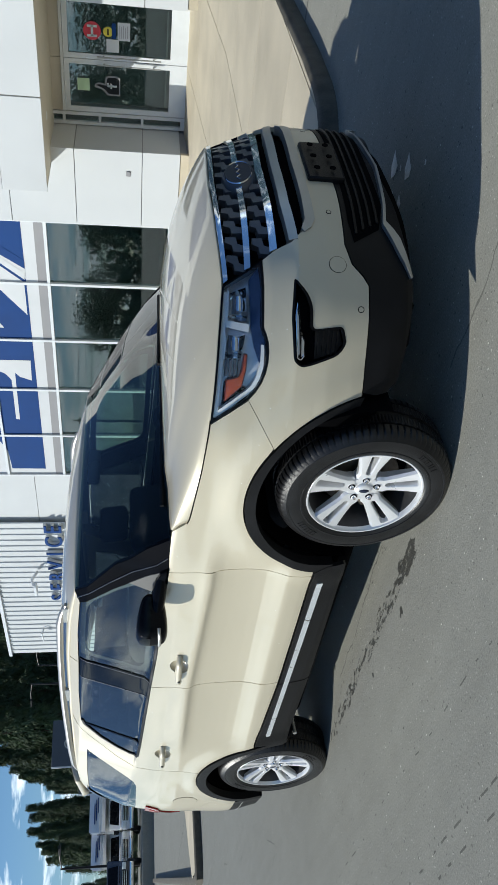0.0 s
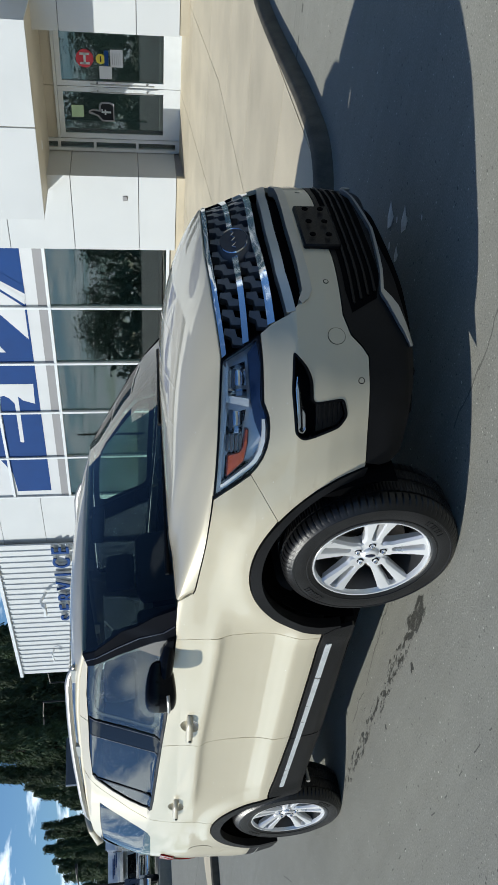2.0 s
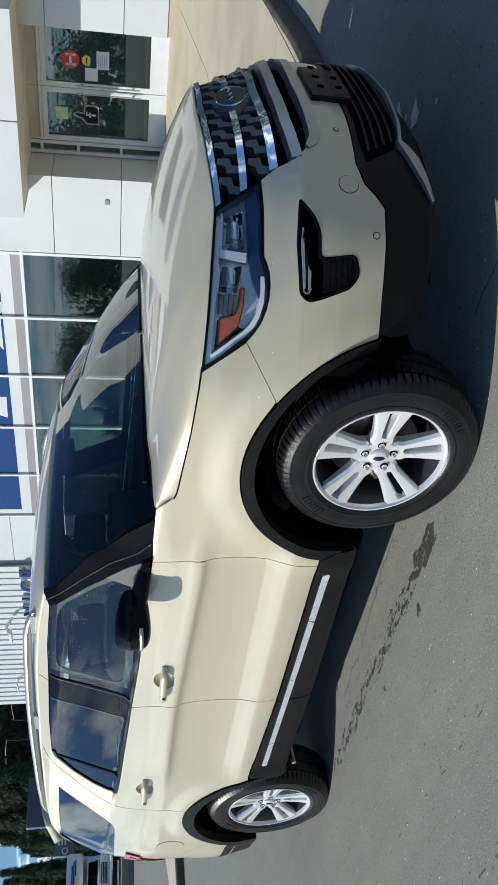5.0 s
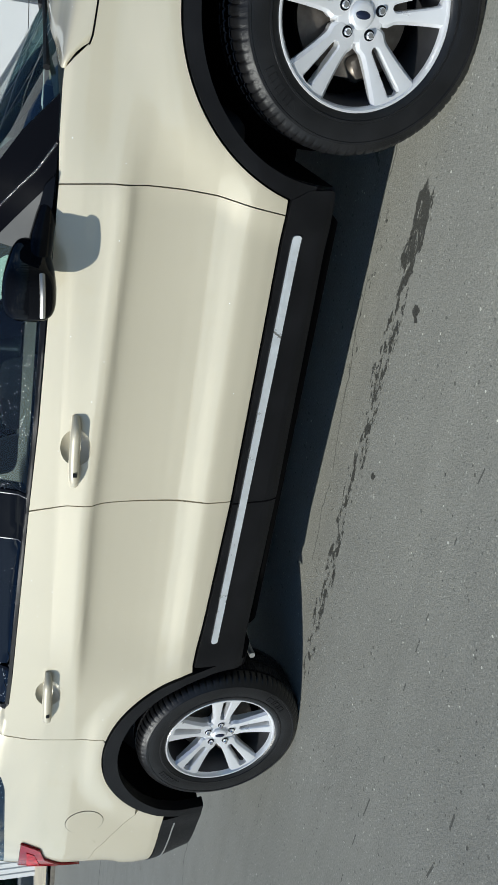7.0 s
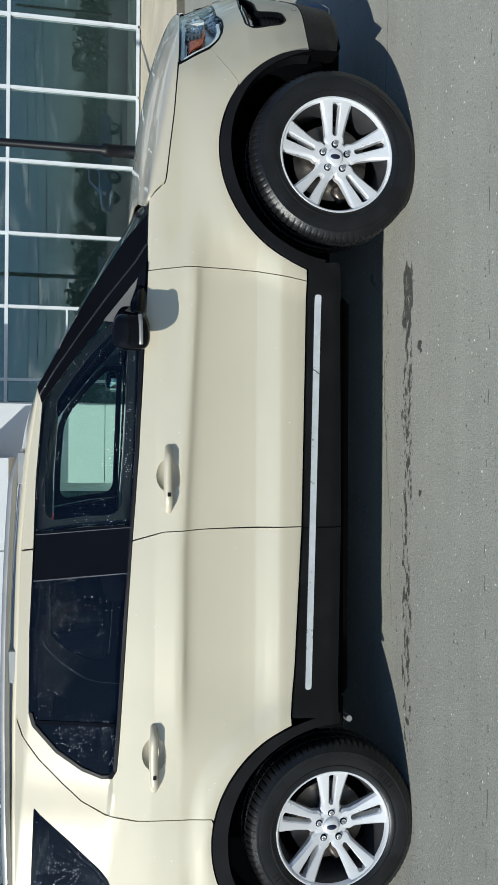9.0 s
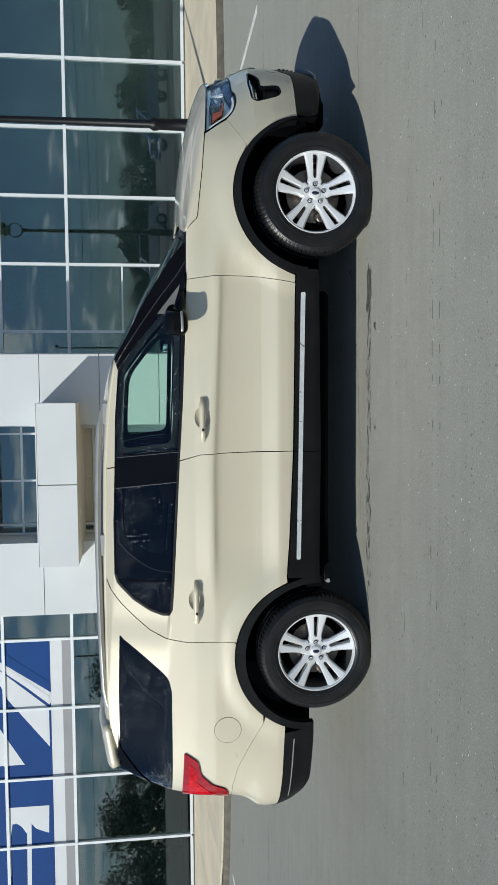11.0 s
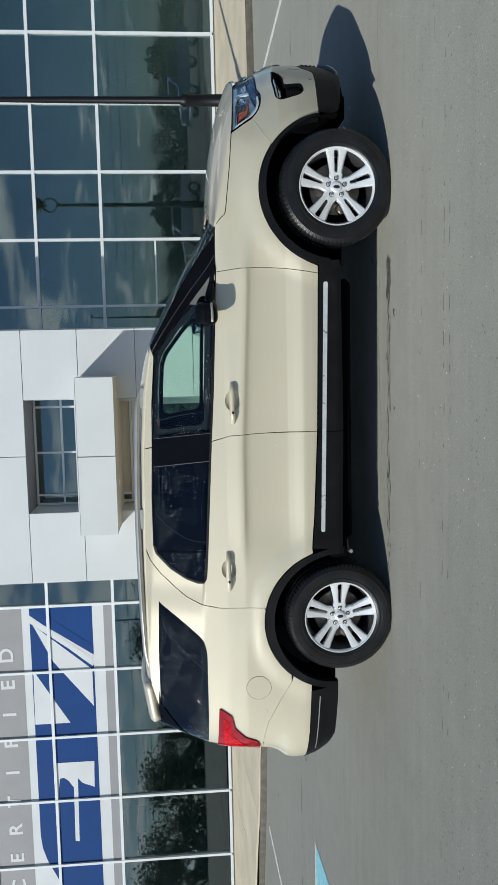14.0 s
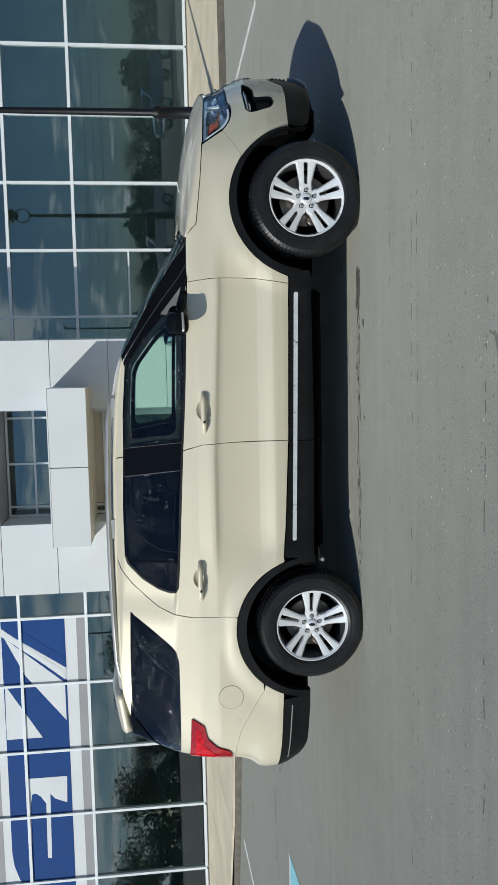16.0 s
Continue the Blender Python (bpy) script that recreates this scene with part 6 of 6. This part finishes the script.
def broadleaf(seed, height):
    """A short trunk, forking limbs and a ragged crown of leaf clumps."""
    rb = random.Random(seed)
    e = thing("broadleaf_tree", "green broadleaf tree across the road", "tree", group="roadside trees")
    wood = add_tube(bmesh.new(), [(0, 0, 0), (.1, 0, height * .3), (0, .1, height * .8)], [.028 * height, .02 * height, .006 * height], 7)
    tips = []
    for k in range(9):
        a, z0 = rb.uniform(0, 6.28), height * rb.uniform(.22, .6)
        reach, up = height * rb.uniform(.16, .34), height * rb.uniform(.12, .34)
        tip = Vector((math.cos(a) * reach, math.sin(a) * reach, z0 + up))
        add_tube(wood, [(.05, 0, z0), tuple(Vector((.05, 0, z0)).lerp(tip, .5) + Vector((0, 0, .06 * height))), tuple(tip)], [.010 * height, .007 * height, .002 * height], 5)
        tips += [tip, Vector((tip.x * .55, tip.y * .55, tip.z + .05 * height))]
    part("trunk", wood, BARK, e)
    tips.append(Vector((0, 0, height * .86)))
    vs, fs = [], []
    for tip in tips:
        size = height * rb.uniform(.09, .15)
        for k in range(70):
            d = Vector((rb.gauss(0, 1), rb.gauss(0, 1), rb.gauss(0, .75))) * size * .85
            c = tip + d
            u = Vector((rb.uniform(-1, 1), rb.uniform(-1, 1), rb.uniform(-1, 1))) * height * .020
            w = Vector((rb.uniform(-1, 1), rb.uniform(-1, 1), rb.uniform(-1, 1))) * height * .020
            i = len(vs)
            vs += [tuple(c - u), tuple(c - w), tuple(c + u), tuple(c + w)]
            fs.append((i, i + 1, i + 2, i + 3))
    me = bpy.data.meshes.new("crown")
    me.from_pydata(vs, [], fs)
    me.materials.append(LEAF)
    shared("crown", me, e)
    return e


leafy = [broadleaf(30 + k, 8.0) for k in range(3)]
for k in range(74):
    x = -88 + 2.6 * k + rnd.uniform(-1.2, 1.2)
    h = float(np.interp(x, [-90, -40, -12, 2, 105], [10.5, 9.0, 7.0, 4.6, 4.4])) * rnd.uniform(.7, 1.2)
    m = pose(x, -84 - 14 * rnd.random(), -.1, 0, 0, rnd.uniform(0, 360)) @ Matrix.Diagonal((h / 8 * rnd.uniform(1.0, 1.5),) * 2 + (h / 8, 1))
    c = leafy[k] if k < 3 else copy_thing(leafy[k % 3], Matrix())
    c.matrix_basis = m
# dense scrub below the tree line across the road
vs, fs = [], []
rs = random.Random(9)
for k in range(9000):
    x = rs.uniform(-95, 105)
    top = 3.4 + 1.3 * math.sin(x * .35) + .9 * math.sin(x * .93 + 1)
    c = Vector((x, -82 + rs.uniform(-2.5, 2.5), top * rs.random() ** .8))
    u = Vector((rs.uniform(-1, 1), rs.uniform(-.6, .6), rs.uniform(-1, 1))) * .55
    w = Vector((rs.uniform(-1, 1), rs.uniform(-.6, .6), rs.uniform(-1, 1))) * .45
    i = len(vs)
    vs += [c - u, c - w, c + u, c + w]
    fs.append((i, i + 1, i + 2, i + 3))
me = bpy.data.meshes.new("scrub")
me.from_pydata([tuple(v) for v in vs], [], fs)
me.materials.append(NEEDLE)
tagged(new("scrub", me), "dense dark green scrub below the trees", "bushes", kind="stuff")
# ground under the far wood
GRASS = mat("verge_grass", (0.06, 0.085, 0.03), 0.95, 0, .35, .8, .5, 12, fine=.4)
for n_, pts in enumerate((((-140, -20), (-52, -8), (-50, 40), (-140, 60)), ((-140, -200), (140, -200), (140, -78), (-140, -78)))):
    tagged(part("verge", add_prism(bmesh.new(), pts, .05, Matrix.Translation((0, 0, .03))), GRASS, None, "rough green verge below the trees", False), category="grass", kind="structure")

CARWHITE = mat("white_car_paint", (0.72, 0.73, 0.74), .3, 0, .03, 3, coat=1.0)
CARBLUE = mat("blue_car_paint", (0.03, 0.10, 0.32), .3, .3, .05, 3, coat=1.0)
CARGREY = mat("dark_car_paint", (0.05, 0.055, 0.065), .3, .3, .05, 3, coat=1.0)


def truck(label, material, place, turn, camper=False):
    """A pickup, nose along +x, with or without a camper body on its bed."""
    e = thing("pickup_truck", label, "truck")
    prof = [(-2.7, .55), (2.65, .50), (2.75, .75), (2.70, 1.10), (1.35, 1.22), (.75, 1.85), (-.95, 1.90), (-1.15, 1.25), (-2.75, 1.22)]
    bm = bmesh.new()
    add_prism(bm, prof, 1.9, Matrix.Translation((0, .95, 0)) @ Matrix.Rotation(radians(90), 4, "X") @ Matrix.Diagonal((1, 1, -1, 1)))
    bmesh.ops.recalc_face_normals(bm, faces=bm.faces)
    bmesh.ops.translate(bm, vec=(0, -1.9, 0), verts=bm.verts)
    bmesh.ops.bevel(bm, geom=list(bm.edges), offset=.05, segments=2, affect="EDGES")
    ys = [v.co.y for v in bm.verts]
    bmesh.ops.translate(bm, vec=(0, -(min(ys) + max(ys)) / 2, 0), verts=bm.verts)
    body = part("body", bm, material, e)
    for x in (1.75, -1.75):
        for y in (-.92, .92):
            w = part("wheel", add_lathe(bmesh.new(), [(.22, -.12), (.36, -.12), (.39, -.08), (.39, .08), (.36, .12), (.22, .12)], 24, "y", (x, y, .39)), RUBBER, e)
            part("rim", add_lathe(bmesh.new(), [(0, -.09), (.05, -.10), (.20, -.07), (.22, -.11), (.22, .11), (.2, .07), (0, .09)], 20, "y", (x, y, .39)), ALLOY, w)
    wind = bmesh.new()
    add_prism(wind, [(-.72, 0), (.72, 0), (.62, .72), (-.62, .72)], .02, Matrix.Translation((1.335, 0, 1.26)) @ Matrix.Rotation(radians(-43.6), 4, "Y") @ Matrix.Rotation(radians(90), 4, "Z") @ Matrix.Rotation(radians(90), 4, "X"))
    part("windscreen", wind, GLOSSBLACK, e, "", False)
    for sd in (-1, 1):
        part("side_window", add_prism(bmesh.new(), [(1.15, 1.26), (.70, 1.78), (-.85, 1.80), (-.95, 1.27)], .02, Matrix.Translation((0, .955 * sd, 0)) @ Matrix.Rotation(radians(90), 4, "X")), GLOSSBLACK, e, "", False)
        part("headlamp", box(2.66, .58 * sd, .82, 2.76, .90 * sd, 1.02, .02), WHITE_LENS, e)
        part("door_mirror", box(.95, .98 * sd, 1.25, 1.05, 1.20 * sd, 1.55, .03), BLACKM, e)
    g = part("grille", box(2.68, -.52, .72, 2.77, .52, 1.05, .02), BLACKM, e)
    for z in (.78, .87, .96):
        part("grille_bar", box(2.76, -.5, z, 2.785, .5, z + .035, .005), CHROME, g)
    part("bumper", box(2.62, -.93, .42, 2.86, .93, .64, .05, None, 2), CHROME, e)
    if camper:
        cb = bmesh.new()
        add_prism(cb, [(-3.0, 1.25), (-1.2, 1.25), (-1.2, 2.0), (1.5, 2.05), (1.75, 2.3), (1.45, 2.95), (-3.0, 3.0)], 2.2, Matrix.Translation((0, 1.1, 0)) @ Matrix.Rotation(radians(90), 4, "X") @ Matrix.Diagonal((1, 1, -1, 1)))
        bmesh.ops.recalc_face_normals(cb, faces=cb.faces)
        bmesh.ops.bevel(cb, geom=list(cb.edges), offset=.08, segments=2, affect="EDGES")
        ys = [v.co.y for v in cb.verts]
        bmesh.ops.translate(cb, vec=(0, -(min(ys) + max(ys)) / 2, 0), verts=cb.verts)
        camp = part("camper", cb, CARWHITE, e)
        part("camper_window", box(-1.9, -1.12, 2.1, -.9, -1.10, 2.6, .005), GLOSSBLACK, camp)
        for k, (y0, y1, z) in enumerate(((-.6, .5, 2.62), (-.4, .7, 2.52), (.0, .8, 2.42))):
            part("stripe", box(1.60 - .1 * k * 0, y0, z, 1.72, y1, z + .05, .004), VINYLB, camp)
    e.matrix_basis = pose(*place, 0, 0, turn)
    return e


tagged(part("upper_lot", box(-120, 4, -.2, -40, 45, .6, .03), ASPHALT, None, "raised asphalt lot with a low dark edge", False), category="car park", kind="structure")
truck("white truck with a camper body, facing the car park", CARWHITE, (-46.0, 14.4, .6), -17, True)
truck("white camper truck beside another", CARWHITE, (-50.0, 13.6, .6), -17, True)
truck("dark pickup truck parked before the campers", CARGREY, (-44.5, 10.3, .6), -17)
truck("dark pickup truck behind the sign posts", CARGREY, (-47.0, 17.6, .6), -17)
truck("blue pickup truck across the car park", CARBLUE, (17.0, -16.5, 0), 160)
truck("white pickup truck across the car park", CARWHITE, (9.5, -21.0, 0), 170)


def pylon(label, x, y, z0, z1, w, face):
    e = thing("pylon_sign", label, "sign", (x, y, 0))
    rz = Matrix.Rotation(radians(70), 4, "Z")
    part("post", box(-.09, -w * .3 - .06, 0, .09, -w * .3 + .06, z1 - .1, .01), CARGREY, e)
    part("post", box(-.09, w * .3 - .06, 0, .09, w * .3 + .06, z1 - .1, .01), CARGREY, e)
    cab = part("sign_box", box(-.14, -w / 2, z0, .14, w / 2, z1, .02), face, e)
    part("sign_edge", box(-.13, -w / 2 - .03, z0, .155, -w / 2 + .07, z1, .01), VINYLW, cab)
    if z1 - z0 > 1.2:
        part("sign_mark", add_lathe(bmesh.new(), [(.26, .02), (.30, .03), (.34, .02), (.30, .0)], 28, "x", (.14, 0, (z0 + z1) / 2 + .1)), SATIN, cab)
        part("sign_mark", add_tube(bmesh.new(), [(.16, -.26, z0 + .82 + .12), (.16, 0, z0 + .80), (.16, .26, z0 + .82 + .12)], .03, 6), SATIN, cab)
    else:
        for k in range(3):
            part("sign_mark", box(.14, -w * .15, z1 - .25 - .18 * k, .15, w * .42 - .1 * k, z1 - .16 - .18 * k), VINYLW, cab, "", False)
        part("sign_mark", add_lathe(bmesh.new(), [(.12, .02), (.15, .03), (.18, .02), (.15, .0)], 24, "x", (.14, -w * .32, (z0 + z1) / 2)), SATIN, cab)
    e.rotation_euler = (0, 0, radians(-22))
    return e


pylon("dark blue-grey pylon sign with a silver emblem", -46.0, 18.8, 3.75, 6.1, 2.8, mat("slate_sign", (0.05, 0.065, 0.09), .4, 0, .06, 2))
pylon("dark sign board with white writing", -45.5, 16.3, 3.2, 4.3, 1.75, CARGREY)


def pole(x, y, h, label, arm=1.4, turn=0):
    e = tagged(part("light_pole", add_tube(bmesh.new(), [(0, 0, 0), (0, 0, h * .5), (0, 0, h)], [.09, .075, .055], 10), BLACKM, None, label), category="light pole")
    part("arm", add_tube(bmesh.new(), [(0, 0, h - .1), (arm * .6, 0, h), (arm, 0, h)], .04, 8), BLACKM, e)
    part("lamp_head", box(arm - .1, -.14, h - .07, arm + .5, .14, h + .05, .02), BLACKM, e)
    e.matrix_basis = pose(x, y, 0, 0, 0, turn)
    return e


pole(-46, 24.3, 7.5, "slender car park light pole", turn=20)
pole(-46.5, 23.2, 7.9, "slender car park light pole", turn=200)
pole(-47, 11.8, 5.2, "slender car park light pole", turn=20)
pole(4, -38, 9, "tall black roadside light pole", 2.2, 90)
pole(-22, -34, 9, "tall black roadside light pole", 2.2, 90)
pole(-10, -30, 8, "tall black roadside light pole", 2.0, 90)
# overhead wires across the road
for k, (y, z) in enumerate(((-46, 8.2), (-46.6, 7.4), (-46.3, 6.6))):
    tagged(part("overhead_wire", add_tube(bmesh.new(), [(-70 + 14 * i, y, z - .7 * math.sin(math.pi * (i % 4) / 4)) for i in range(11)], .022, 5), BLACKM, None, "black overhead wire along the road"), category="wire", group="overhead wires")
for x in (-70, -14, 42):
    uo = tagged(part("utility_pole", add_tube(bmesh.new(), [(x, -46.3, 0), (x, -46.3, 9.0)], [.16, .11], 10), BARK, None, "weathered wooden utility pole"), category="pole")
    part("crossarm", box(x - .08, -46.85, 8.05, x + .08, -45.75, 8.18), BARK, uo)
    part("crossarm", box(x - .08, -46.85, 7.28, x + .08, -45.75, 7.38), BARK, uo)
    part("crossarm", box(x - .08, -46.85, 6.48, x + .08, -45.75, 6.58), BARK, uo)

# ---- pavement slabs, last ----
pave = tagged(new("pavement"), "pale sunlit concrete pavement in large slabs", "pavement", kind="structure")
inner = []
for i, p in enumerate(edge):
    q0, q1 = edge[max(0, i - 1)], edge[min(len(edge) - 1, i + 1)]
    d = Vector((q1[0] - q0[0], q1[1] - q0[1])).normalized()
    inner.append((p[0] + d.y * .05, p[1] - d.x * .05))
outline = inner + [(-26, 13.1), (15, 13.1)]
tris = [[outline[i] for i in t] for t in tessellate_polygon([[Vector((x, y, 0)) for x, y in outline]])]
bed = bmesh.new()
for t in tris:
    bed.faces.new([bed.verts.new((x, y, walk_z(y) - .03)) for x, y in t])
bmesh.ops.recalc_face_normals(bed, faces=bed.faces)
part("slab_bed", bed, KERB, pave, "", False)
CX, CY = 1.75, 1.85
rot = Matrix.Rotation(radians(4), 2)
for i in range(-15, 10):
    for j in range(0, 8):
        x0, x1, y0, y1 = i * CX + .006, (i + 1) * CX - .006, 1.5 + j * CY + .006, 1.5 + (j + 1) * CY - .006
        y1 = min(y1, 13.1)
        if y0 >= y1:
            continue
        bm, have = bmesh.new(), {}
        for t in tris:
            c = t
            for ax, at, keep in ((0, x0, 1), (0, x1, -1), (1, y0, 1), (1, y1, -1)):
                c = cut(c, ax, at, keep) if len(c) >= 3 else []
            if y0 < 8.0 < y1:
                pieces = [cut(c, 1, 8.0, 1), cut(c, 1, 8.0, -1)] if len(c) >= 3 else []
            else:
                pieces = [c]
            for c in pieces:
                vs = []
                for x, y in c:
                    key = (round(x, 3), round(y, 3))
                    if key not in have:
                        have[key] = bm.verts.new((x, y, walk_z(y)))
                    if have[key] not in vs:
                        vs.append(have[key])
                if len(vs) >= 3:
                    try:
                        bm.faces.new(vs)
                    except ValueError:
                        pass
        if not bm.faces:
            bm.free()
            continue
        for f in bm.faces:
            f.normal_update()
            if f.normal.z < 0:
                f.normal_flip()
        ex = bmesh.ops.extrude_edge_only(bm, edges=[e for e in bm.edges if e.is_boundary])
        for v in ex["geom"]:
            if isinstance(v, bmesh.types.BMVert):
                v.co.z -= .035
        part("slab", bm, CONCRETE, pave, "", False)
